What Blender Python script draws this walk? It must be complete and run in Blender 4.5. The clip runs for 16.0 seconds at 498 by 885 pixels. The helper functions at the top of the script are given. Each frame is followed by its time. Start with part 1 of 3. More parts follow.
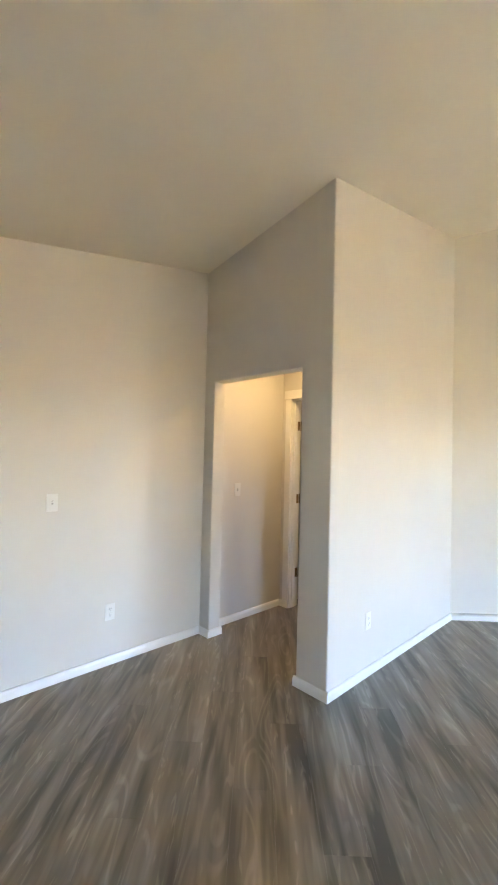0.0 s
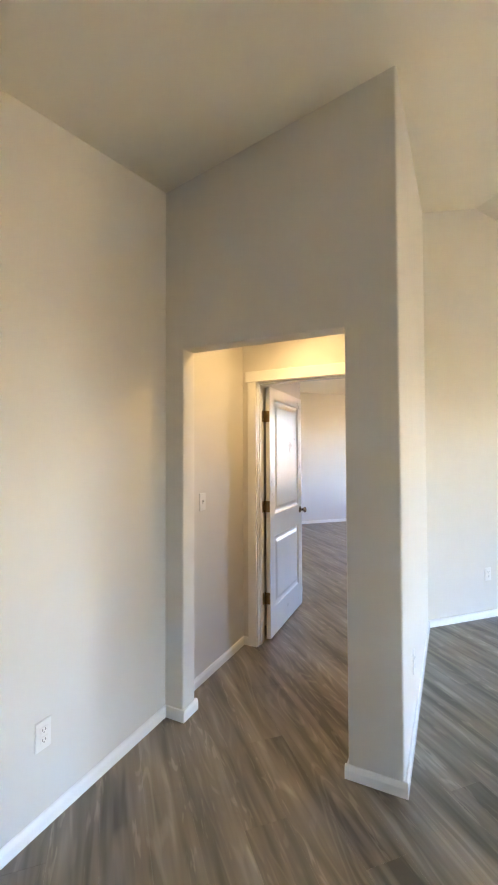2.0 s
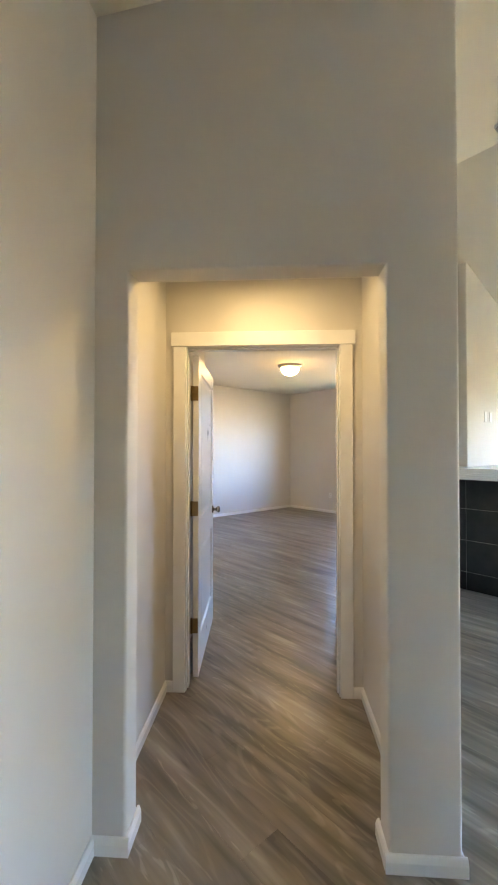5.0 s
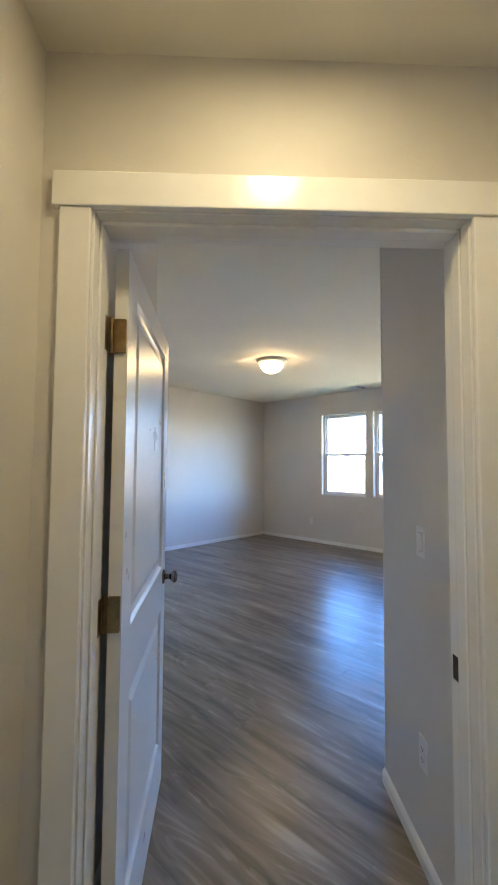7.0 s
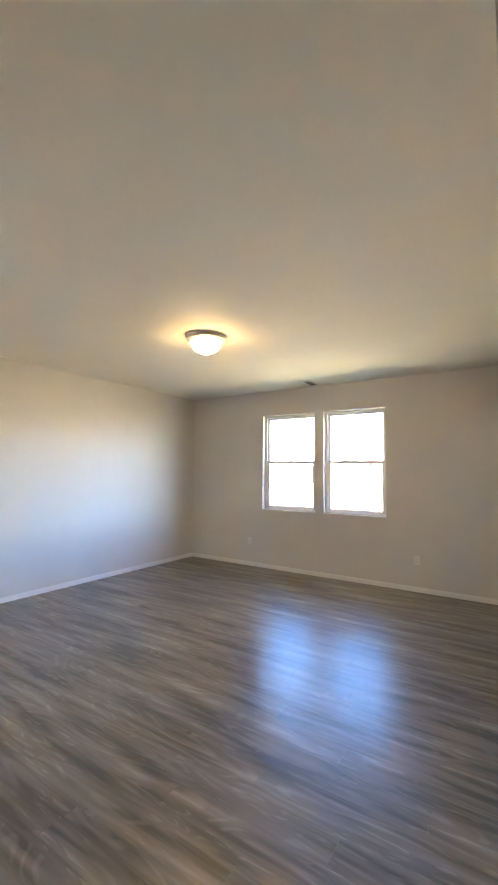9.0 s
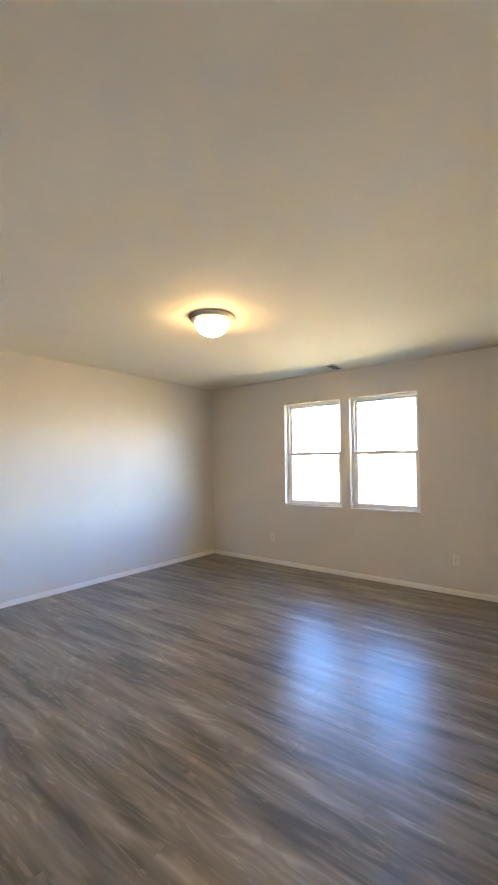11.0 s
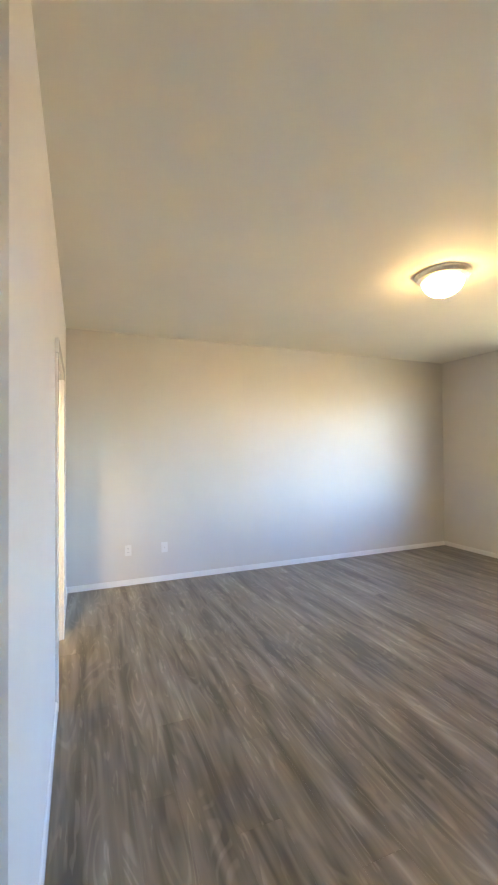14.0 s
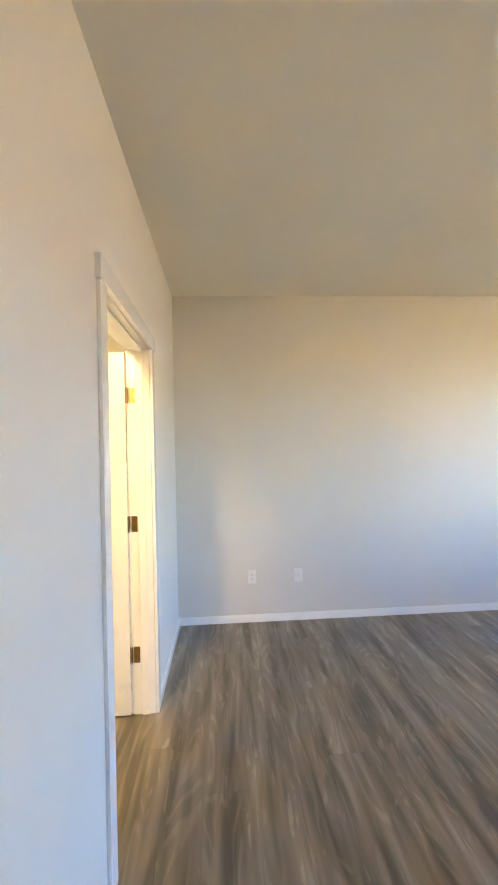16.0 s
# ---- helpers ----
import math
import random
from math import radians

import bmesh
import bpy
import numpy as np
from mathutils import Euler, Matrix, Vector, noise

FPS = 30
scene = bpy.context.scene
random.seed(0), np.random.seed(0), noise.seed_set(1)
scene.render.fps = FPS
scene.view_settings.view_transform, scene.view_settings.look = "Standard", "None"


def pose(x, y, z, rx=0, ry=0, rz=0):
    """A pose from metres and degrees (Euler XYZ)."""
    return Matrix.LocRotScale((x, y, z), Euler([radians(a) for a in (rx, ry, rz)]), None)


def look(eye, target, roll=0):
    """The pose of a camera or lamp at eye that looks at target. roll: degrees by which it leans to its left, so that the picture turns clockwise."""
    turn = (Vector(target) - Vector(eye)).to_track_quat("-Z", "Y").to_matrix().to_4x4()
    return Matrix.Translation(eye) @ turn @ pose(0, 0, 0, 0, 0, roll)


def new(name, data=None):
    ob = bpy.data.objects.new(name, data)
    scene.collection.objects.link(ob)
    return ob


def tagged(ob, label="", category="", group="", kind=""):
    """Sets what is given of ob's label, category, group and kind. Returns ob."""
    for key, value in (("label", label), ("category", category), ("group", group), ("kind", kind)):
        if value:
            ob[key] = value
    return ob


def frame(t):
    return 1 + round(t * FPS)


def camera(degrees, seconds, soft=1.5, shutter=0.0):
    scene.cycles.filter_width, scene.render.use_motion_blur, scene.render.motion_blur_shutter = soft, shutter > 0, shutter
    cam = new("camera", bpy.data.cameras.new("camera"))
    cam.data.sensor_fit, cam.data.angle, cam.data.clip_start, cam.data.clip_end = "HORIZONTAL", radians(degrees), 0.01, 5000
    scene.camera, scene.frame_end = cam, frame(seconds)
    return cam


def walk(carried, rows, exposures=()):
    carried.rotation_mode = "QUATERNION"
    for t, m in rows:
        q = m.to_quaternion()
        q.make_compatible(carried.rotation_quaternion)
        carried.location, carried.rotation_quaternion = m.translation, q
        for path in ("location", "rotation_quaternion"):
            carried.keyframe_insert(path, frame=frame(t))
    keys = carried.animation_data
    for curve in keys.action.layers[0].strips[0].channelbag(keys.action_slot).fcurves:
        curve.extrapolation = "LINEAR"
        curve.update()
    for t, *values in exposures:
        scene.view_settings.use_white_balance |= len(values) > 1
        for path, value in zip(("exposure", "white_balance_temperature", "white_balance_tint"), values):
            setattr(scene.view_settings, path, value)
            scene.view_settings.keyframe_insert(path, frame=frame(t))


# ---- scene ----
cam = camera(62.0, 16.0, soft=2.0)
PATH = [
    (0, (0.157, 0.089, 1.52), (-1.29, 1.469, 1.569), 1.4),
    (0.5, (-0.157, 0.192, 1.518), (-1.558, 1.619, 1.565), 1.9),
    (1, (-0.475, 0.246, 1.515), (-1.776, 1.765, 1.54), 1.8),
    (1.5, (-0.838, 0.247, 1.493), (-1.963, 1.9, 1.465), 0.9),
    (2, (-1.15, 0.282, 1.5), (-2.029, 2.077, 1.553), -0.2),
    (2.5, (-1.447, 0.236, 1.501), (-1.993, 2.16, 1.548), -1.4),
    (3, (-1.643, 0.164, 1.51), (-2.036, 2.125, 1.514), -0.2),
    (3.5, (-1.873, 0.108, 1.477), (-2.09, 2.096, 1.492), -0.8),
    (4, (-1.92, 0.219, 1.435), (-2.085, 2.213, 1.417), -0.2),
    (6.5, (-2.16, 1.907, 1.476), (-2.164, 3.903, 1.594), -0.2),
    (7, (-2.179, 2.265, 1.458), (-2.121, 4.261, 1.566), 0.4),
    (7.5, (-2.164, 2.590, 1.445), (-2.064, 4.585, 1.542), 0.6),
    (8, (-2.147, 3.009, 1.48), (-1.894, 4.989, 1.591), -0.0),
    (8.5, (-2.136, 3.353, 1.505), (-1.743, 5.309, 1.645), 0.5),
    (11, (-1.868, 3.95, 1.537), (-1.624, 5.933, 1.634), -0.5),
    (11.5, (-1.856, 3.989, 1.587), (-1.782, 5.986, 1.673), -1.0),
    (12, (-1.873, 4.001, 1.596), (-2.003, 5.995, 1.682), -1.3),
    (12.5, (-1.849, 3.969, 1.565), (-2.203, 5.935, 1.655), -0.9),
    (13, (-1.916, 3.966, 1.558), (-2.453, 5.891, 1.639), -0.9),
    (13.5, (-1.903, 4.021, 1.541), (-2.635, 5.881, 1.605), -0.7),
    (14, (-1.907, 4.066, 1.492), (-2.678, 5.911, 1.526), -0.5),
    (14.5, (-2.029, 4.227, 1.468), (-2.858, 6.047, 1.488), -1.0),
    (15, (-2.221, 4.522, 1.479), (-3.219, 6.254, 1.439), -0.4),
    (15.5, (-2.382, 4.828, 1.464), (-3.594, 6.419, 1.441), -0.2),
    (16, (-2.571, 5.134, 1.482), (-3.895, 6.633, 1.511), -1.4),
]
walk(cam, [(t, look(eye, target, roll)) for t, eye, target, roll in PATH],
     exposures=[(0.0, 5.38, 7250, 27), (4.0, 5.38, 7100, 25), (6.3, 5.02, 6000, 21), (7.0, 4.84, 5500, 18), (7.5, 4.68, 5200, 13), (8.0, 5.02, 5700, 20), (8.6, 5.12, 6350, 21), (11.0, 5.15, 6600, 21), (12.5, 5.12, 6650, 21), (13.5, 5.38, 6800, 20), (14.5, 5.38, 6750, 18), (16.0, 5.18, 6950, 20)])

# ---- world, sun and sky ----
world = bpy.data.worlds.new("sky")
scene.world = world
world.use_nodes = True
wt = world.node_tree
sky = wt.nodes.new("ShaderNodeTexSky")
sky.sky_type = "NISHITA"
sky.sun_disc = False
sky.dust_density, sky.ozone_density = 0.8, 4.0
SUN_EL, SUN_AZ = radians(57), radians(236)
sky.sun_elevation, sky.sun_rotation = SUN_EL, SUN_AZ
clear = wt.nodes.new("ShaderNodeHueSaturation")
clear.inputs["Saturation"].default_value = 1.20
wt.links.new(sky.outputs[0], clear.inputs["Color"])
wt.links.new(clear.outputs[0], wt.nodes["Background"].inputs[0])
wt.nodes["Background"].inputs[1].default_value = 0.15
sun = new("sun", bpy.data.lights.new("sun", "SUN"))
sun.data.energy, sun.data.angle, sun.data.color = 3.7, radians(0.6), (1.0, 0.95, 0.87)
sun_way = Vector((math.sin(SUN_AZ) * math.cos(SUN_EL), math.cos(SUN_AZ) * math.cos(SUN_EL), math.sin(SUN_EL)))
sun.rotation_euler = sun_way.to_track_quat("Z", "Y").to_euler()
LAMP = 1.9          # glow of the bedroom lamp's bowl
BATH_LAMP = 9.0     # glow of the side room's lamp
HALL_LAMP = 4.4     # glow of the hall lamp's globe
WARM = (1.0, 0.76, 0.34)

# ---- plan: u runs along the fireplace wall, v along the floor planks ----
R2 = math.sqrt(0.5)


def uv(u, v, z=0.0):
    return Vector(((u - v) * R2, (u + v) * R2, z))


LEFT_X = -2.65                    # wall from the living room through the hall to the bedroom
HALL_R, PIL_R = -1.48, -1.355     # the two faces of the wall on the hall's other side
OPEN_Y0, OPEN_Y1 = 2.24, 2.36     # wall with the cased-free opening
OPEN_L, OPEN_R, OPEN_H = -2.527, -1.603, 2.10
DOOR_Y0, DOOR_Y1 = 3.235, 3.355   # wall with the bedroom door
DOOR_L, DOOR_R, DOOR_H = -2.523, -1.616, 2.06
V_GREAT, V_BED = 3.925, 4.045     # fireplace wall, both faces
V_FAR, U_WIN, U_BATH = 9.013, 6.737, 1.40
BED_H, HALL_H = 2.80, 2.46
U_RIDGE, Z_RIDGE, PITCH = 2.62, 3.773, 0.25
BATH_A, BATH_B = 6.934, 7.84      # second door's opening along v
WINDOWS = [(5.59, 6.492), (6.627, 7.54)]
WIN_B, WIN_T = 0.905, 2.405

CHIM_PLATES, CHIM_PLATE_Z = (4.37, 4.53), 1.82


def roof(u):
    return Z_RIDGE - PITCH * abs(u - U_RIDGE)


# ---- materials ----
def material(name, rough=0.5, metal=0.0, spec=0.5):
    m = bpy.data.materials.new(name)
    m.use_nodes = True
    b = m.node_tree.nodes["Principled BSDF"]
    b.inputs["Roughness"].default_value = rough
    b.inputs["Metallic"].default_value = metal
    b.inputs["Specular IOR Level"].default_value = spec
    return m, m.node_tree, b


def node(nt, kind, **inputs):
    n = nt.nodes.new(kind)
    for k, v in inputs.items():
        n.inputs[k.replace("_", " ")].default_value = v
    return n


def ramp(nt, fac, stops):
    r = nt.nodes.new("ShaderNodeValToRGB")
    e = r.color_ramp.elements
    while len(e) < len(stops):
        e.new(0.5)
    for i, (p, c) in enumerate(stops):
        e[i].position, e[i].color = p, (*c, 1)
    nt.links.new(fac, r.inputs[0])
    return r.outputs[0]


def varied(name, dark, light, rough, scale=6.0, bump=0.05, bump_scale=120.0, metal=0.0, spec=0.5, rough_var=0.08):
    """A paint-like surface: two scales of mottling, fine relief and uneven gloss."""
    m, nt, b = material(name, rough, metal, spec)
    geo = nt.nodes.new("ShaderNodeNewGeometry")
    n1 = node(nt, "ShaderNodeTexNoise", Scale=scale, Detail=5.0, Roughness=0.6)
    nt.links.new(geo.outputs["Position"], n1.inputs["Vector"])
    nt.links.new(ramp(nt, n1.outputs["Fac"], [(0.3, dark), (0.7, light)]), b.inputs["Base Color"])
    n2 = node(nt, "ShaderNodeTexNoise", Scale=bump_scale, Detail=3.0, Roughness=0.55)
    nt.links.new(geo.outputs["Position"], n2.inputs["Vector"])
    bp = node(nt, "ShaderNodeBump", Strength=bump, Distance=0.004)
    nt.links.new(n2.outputs["Fac"], bp.inputs["Height"])
    nt.links.new(bp.outputs[0], b.inputs["Normal"])
    mr = node(nt, "ShaderNodeMapRange")
    mr.inputs["To Min"].default_value, mr.inputs["To Max"].default_value = rough - rough_var, rough + rough_var
    nt.links.new(n1.outputs["Fac"], mr.inputs["Value"])
    nt.links.new(mr.outputs[0], b.inputs["Roughness"])
    return m


def plank_material(name, island):
    """Grey-brown printed oak: long streaks, cathedral figure, fine pores; each plank has its own stretch of it."""
    m, nt, b = material(name, 0.36, 0.0, 0.5)
    geo = nt.nodes.new("ShaderNodeNewGeometry")
    if island:
        rnd = geo.outputs["Random Per Island"]
    else:
        rnd = nt.nodes.new("ShaderNodeObjectInfo").outputs["Random"]
    turn = node(nt, "ShaderNodeVectorRotate", Angle=radians(-45))
    turn.rotation_type = "Z_AXIS"
    nt.links.new(geo.outputs["Position"], turn.inputs["Vector"])
    shift = node(nt, "ShaderNodeVectorMath")
    shift.operation = "MULTIPLY_ADD"
    comb = nt.nodes.new("ShaderNodeCombineXYZ")
    for i in range(3):
        nt.links.new(rnd, comb.inputs[i])
    nt.links.new(comb.outputs[0], shift.inputs[0])
    shift.inputs[1].default_value = (0.0, 0.0, 0.22)
    nt.links.new(turn.outputs[0], shift.inputs[2])

    def stretched(sx, sy, scale, detail, rough, distortion=0.0):
        mul = node(nt, "ShaderNodeVectorMath")
        mul.operation = "MULTIPLY"
        mul.inputs[1].default_value = (sx, sy, 1.0)
        nt.links.new(shift.outputs[0], mul.inputs[0])
        n = node(nt, "ShaderNodeTexNoise", Scale=scale, Detail=detail, Roughness=rough, Distortion=distortion)
        nt.links.new(mul.outputs[0], n.inputs["Vector"])
        return n.outputs["Fac"]

    broad = stretched(6.0, 0.65, 1.7, 1.0, 0.45, 0.2)
    streak = stretched(14.0, 1.2, 1.7, 1.5, 0.5, 0.3)
    figure = stretched(5.0, 1.1, 1.5, 0.0, 0.5, 0.5)
    pore = stretched(70.0, 4.0, 1.5, 2.0, 0.6)
    fleck = stretched(26.0, 4.0, 1.6, 1.0, 0.5, 0.9)
    lane = stretched(7.0, 0.5, 2.3, 1.0, 0.5)

    def step(fac, lo, hi):
        n = node(nt, "ShaderNodeMapRange")
        n.interpolation_type = "SMOOTHSTEP"
        n.inputs["From Min"].default_value, n.inputs["From Max"].default_value = lo, hi
        nt.links.new(fac, n.inputs["Value"])
        return n.outputs[0]

    def math2(op, a_, b_, c_=None):
        n = nt.nodes.new("ShaderNodeMath")
        n.operation = op
        for k, q in enumerate((a_, b_, c_)):
            if isinstance(q, float):
                n.inputs[k].default_value = q
            elif q is not None:
                nt.links.new(q, n.inputs[k])
        return n.outputs[0]

    flecks = math2("MULTIPLY", step(fleck, 0.54, 0.66), step(lane, 0.52, 0.60))
    t1 = math2("MULTIPLY", broad, 0.50)
    t2 = math2("MULTIPLY_ADD", streak, 0.36, t1)
    t3 = math2("MULTIPLY_ADD", pore, 0.05, t2)
    t4a = math2("MULTIPLY_ADD", flecks, 0.10, t3)
    # cathedral loops, in some stretches only
    rings = math2("SINE", math2("MULTIPLY", figure, 46.0), 0.0)
    loops = math2("MULTIPLY", step(rings, 0.0, 1.0), step(lane, 0.50, 0.42))
    t4 = math2("MULTIPLY_ADD", loops, 0.07, t4a)
    # narrow dark lanes between the lighter ones
    vein = step(stretched(9.0, 0.8, 1.9, 1.0, 0.5, 0.25), 0.42, 0.30)
    t4b = math2("MULTIPLY_ADD", vein, -0.07, t4)
    # sparse knots
    spread = node(nt, "ShaderNodeVectorMath")
    spread.operation = "MULTIPLY"
    spread.inputs[1].default_value = (3.2, 1.9, 1.0)
    nt.links.new(shift.outputs[0], spread.inputs[0])
    cell = node(nt, "ShaderNodeTexVoronoi", Scale=1.0)
    nt.links.new(spread.outputs[0], cell.inputs["Vector"])
    knot = step(cell.outputs["Distance"], 0.055, 0.015)
    t5 = math2("MULTIPLY_ADD", knot, -0.14, t4b)
    tone = math2("MULTIPLY_ADD", rnd, 0.05, t5)
    col = ramp(nt, tone, [(0.35, (0.102, 0.086, 0.066)), (0.46, (0.190, 0.163, 0.127)),
                              (0.55, (0.248, 0.215, 0.171)), (0.71, (0.42, 0.370, 0.300))])
    nt.links.new(col, b.inputs["Base Color"])
    mr = node(nt, "ShaderNodeMapRange")
    mr.inputs["To Min"].default_value, mr.inputs["To Max"].default_value = 0.27, 0.39
    nt.links.new(streak, mr.inputs["Value"])
    nt.links.new(mr.outputs[0], b.inputs["Roughness"])
    bp = node(nt, "ShaderNodeBump", Strength=0.10, Distance=0.002)
    nt.links.new(t4, bp.inputs["Height"])
    nt.links.new(bp.outputs[0], b.inputs["Normal"])
    return m


def glow(name, colour, strength):
    m = bpy.data.materials.new(name)
    m.use_nodes = True
    b = m.node_tree.nodes["Principled BSDF"]
    b.inputs["Base Color"].default_value = (0.9, 0.88, 0.82, 1)
    b.inputs["Roughness"].default_value = 0.35
    b.inputs["Emission Color"].default_value = (*colour, 1)
    b.inputs["Emission Strength"].default_value = strength
    return m


def glass_material():
    m, nt, b = material("window_glass", 0.0)
    b.inputs["Transmission Weight"].default_value = 1.0
    b.inputs["IOR"].default_value = 1.05
    b.inputs["Base Color"].default_value = (0.93, 0.95, 0.95, 1)
    return m


PAINT = varied("wall_paint", (0.655, 0.625, 0.575), (0.695, 0.665, 0.615), 0.62, 1.3, 0.09, 95.0)
CEIL = varied("ceiling_paint", (0.755, 0.725, 0.635), (0.795, 0.765, 0.675), 0.75, 1.1, 0.10, 70.0)
TRIM = varied("trim_paint", (0.85, 0.84, 0.815), (0.885, 0.875, 0.85), 0.22, 9.0, 0.03, 160.0, rough_var=0.02)
DOOR_PAINT = varied("door_paint", (0.74, 0.73, 0.71), (0.79, 0.78, 0.76), 0.28, 4.0, 0.03, 200.0, rough_var=0.02)
PLASTIC = varied("white_plastic", (0.76, 0.75, 0.72), (0.80, 0.79, 0.76), 0.35, 20.0, 0.01)
SLOT = varied("slot_dark", (0.02, 0.02, 0.02), (0.035, 0.035, 0.035), 0.6, 30.0, 0.02)
VINYL = varied("white_vinyl", (0.78, 0.79, 0.80), (0.82, 0.83, 0.84), 0.38, 8.0, 0.02)
BRONZE = varied("aged_brass", (0.20, 0.135, 0.06), (0.32, 0.22, 0.10), 0.38, 40.0, 0.08, 300.0, 1.0)
NICKEL = varied("satin_nickel", (0.52, 0.46, 0.38), (0.64, 0.57, 0.48), 0.42, 30.0, 0.03, 300.0, 1.0)
KNOB = varied("polished_dark_nickel", (0.16, 0.145, 0.13), (0.26, 0.24, 0.22), 0.16, 30.0, 0.02, 300.0, 1.0, 0.5, 0.05)
RUBBER = varied("dark_gap", (0.025, 0.02, 0.016), (0.05, 0.04, 0.03), 0.7, 30.0, 0.02)
TILE = varied("charcoal_tile", (0.012, 0.011, 0.010), (0.026, 0.024, 0.022), 0.5, 7.0, 0.10, 45.0, 0.0, 0.25)
GROUT = varied("grey_grout", (0.22, 0.20, 0.18), (0.30, 0.28, 0.25), 0.85, 30.0, 0.2, 260.0)
BLACK = varied("black_steel", (0.010, 0.010, 0.011), (0.022, 0.022, 0.023), 0.42, 20.0, 0.04, 200.0, 0.6)
GLASS = glass_material()
BOWL = glow("lit_bowl_glass", (1.0, 0.67, 0.25), LAMP)
BOWL_BATH = glow("lit_bath_bowl", WARM, BATH_LAMP)
SLOT_SOFT = varied("grey_gap", (0.30, 0.29, 0.28), (0.38, 0.37, 0.36), 0.6, 30.0, 0.02)
GLOBE = glow("lit_globe_glass", WARM, HALL_LAMP)
PLANK = plank_material("oak_plank", False)
PLANK_FAR = plank_material("oak_plank_rest", True)
SUBFLOOR = varied("subfloor", (0.03, 0.025, 0.02), (0.05, 0.04, 0.03), 0.9, 5.0)
DIRT = varied("dry_ground", (0.41, 0.33, 0.14), (0.55, 0.45, 0.21), 0.95, 0.6, 0.5, 9.0)
FENCE = varied("cedar_board", (0.42, 0.31, 0.20), (0.58, 0.45, 0.31), 0.8, 3.0, 0.3, 40.0)
SIDING = varied("house_siding", (0.55, 0.53, 0.49), (0.66, 0.64, 0.60), 0.7, 1.0, 0.1, 20.0)
SHINGLE = varied("roof_shingle", (0.16, 0.15, 0.14), (0.28, 0.26, 0.24), 0.9, 2.0, 0.5, 8.0)
DARK_PANE = varied("dark_window", (0.03, 0.045, 0.06), (0.06, 0.08, 0.10), 0.15, 1.0, 0.0)
LEAF = varied("leaf_green", (0.045, 0.075, 0.03), (0.10, 0.13, 0.055), 0.6, 2.0, 0.1, 30.0)
BARK = varied("bark", (0.09, 0.065, 0.045), (0.17, 0.13, 0.09), 0.9, 10.0, 0.6, 40.0)
POLE = varied("galvanised_pole", (0.30, 0.31, 0.32), (0.42, 0.43, 0.44), 0.45, 6.0, 0.05, 80.0, 0.5)
STUCCO = varied("outer_wall", (0.50, 0.47, 0.42), (0.58, 0.55, 0.50), 0.8, 2.0, 0.3, 40.0)


# ---- mesh helpers ----
def mesh_of(bm, name, mat):
    me = bpy.data.meshes.new(name)
    bm.to_mesh(me)
    bm.free()
    for mm in mat if isinstance(mat, (list, tuple)) else (mat,):
        me.materials.append(mm)
    return me


def smooth(me, angle=40):
    me.shade_smooth()
    me.set_sharp_from_angle(angle=radians(angle))
    return me


def part(name, bm, mat, parent=None, label="", soft=False):
    me = mesh_of(bm, name, mat)
    if soft:
        smooth(me)
    ob = new(name, me)
    if parent is not None:
        ob.parent = parent
    if label:
        tagged(ob, label)
    return ob


def box(bm, x0, x1, y0, y1, z0, z1, bevel=0.0, seg=2, m=None):
    r = bmesh.ops.create_cube(bm, size=1.0)
    vs = r["verts"]
    for v in vs:
        v.co = Vector((x0 + (v.co.x + 0.5) * (x1 - x0), y0 + (v.co.y + 0.5) * (y1 - y0), z0 + (v.co.z + 0.5) * (z1 - z0)))
    if bevel:
        es = list({e for v in vs for e in v.link_edges})
        out = bmesh.ops.bevel(bm, geom=es, offset=bevel, segments=seg, affect="EDGES", profile=0.5)
        vs = list({v for f in out["faces"] for v in f.verts} | {v for v in vs if v.is_valid})
    if m is not None:
        bmesh.ops.transform(bm, matrix=m, verts=vs)
    return vs


def boxed(*args, **kw):
    bm = bmesh.new()
    box(bm, *args, **kw)
    return bm


def prism(outline, place, depth_way):
    """A closed solid: the outline's points, put in the world by place(p), pushed along depth_way."""
    bm = bmesh.new()
    lo = [bm.verts.new(place(p)) for p in outline]
    hi = [bm.verts.new(Vector(place(p)) + depth_way) for p in outline]
    bm.faces.new(lo)
    bm.faces.new(hi[::-1])
    for i in range(len(lo)):
        j = (i + 1) % len(lo)
        bm.faces.new((lo[j], lo[i], hi[i], hi[j]))
    bmesh.ops.recalc_face_normals(bm, faces=bm.faces)
    return bm


def lathe(profile, steps=32, m=None, bm=None):
    """A turned solid about z from (radius, height) pairs."""
    bm = bm or bmesh.new()
    rings, made = [], []
    for r, z in profile:
        if r < 1e-5:
            ring = [bm.verts.new((0, 0, z))]
        else:
            ring = [bm.verts.new((r * math.cos(2 * math.pi * i / steps), r * math.sin(2 * math.pi * i / steps), z)) for i in range(steps)]
        rings.append(ring)
        made += ring
    for a, b in zip(rings, rings[1:]):
        for i in range(steps):
            j = (i + 1) % steps
            q = [a[i % len(a)], a[j % len(a)], b[j % len(b)], b[i % len(b)]]
            q = [v for k, v in enumerate(q) if v not in q[:k]]
            if len(q) > 2:
                bm.faces.new(q)
    if m is not None:
        bmesh.ops.transform(bm, matrix=m, verts=made)
    bmesh.ops.recalc_face_normals(bm, faces=bm.faces)
    return bm


def root(name, m, label, category, group="", kind=""):
    ob = new(name)
    ob.empty_display_size = 0.1
    ob.matrix_world = m
    return tagged(ob, label, category, group, kind)


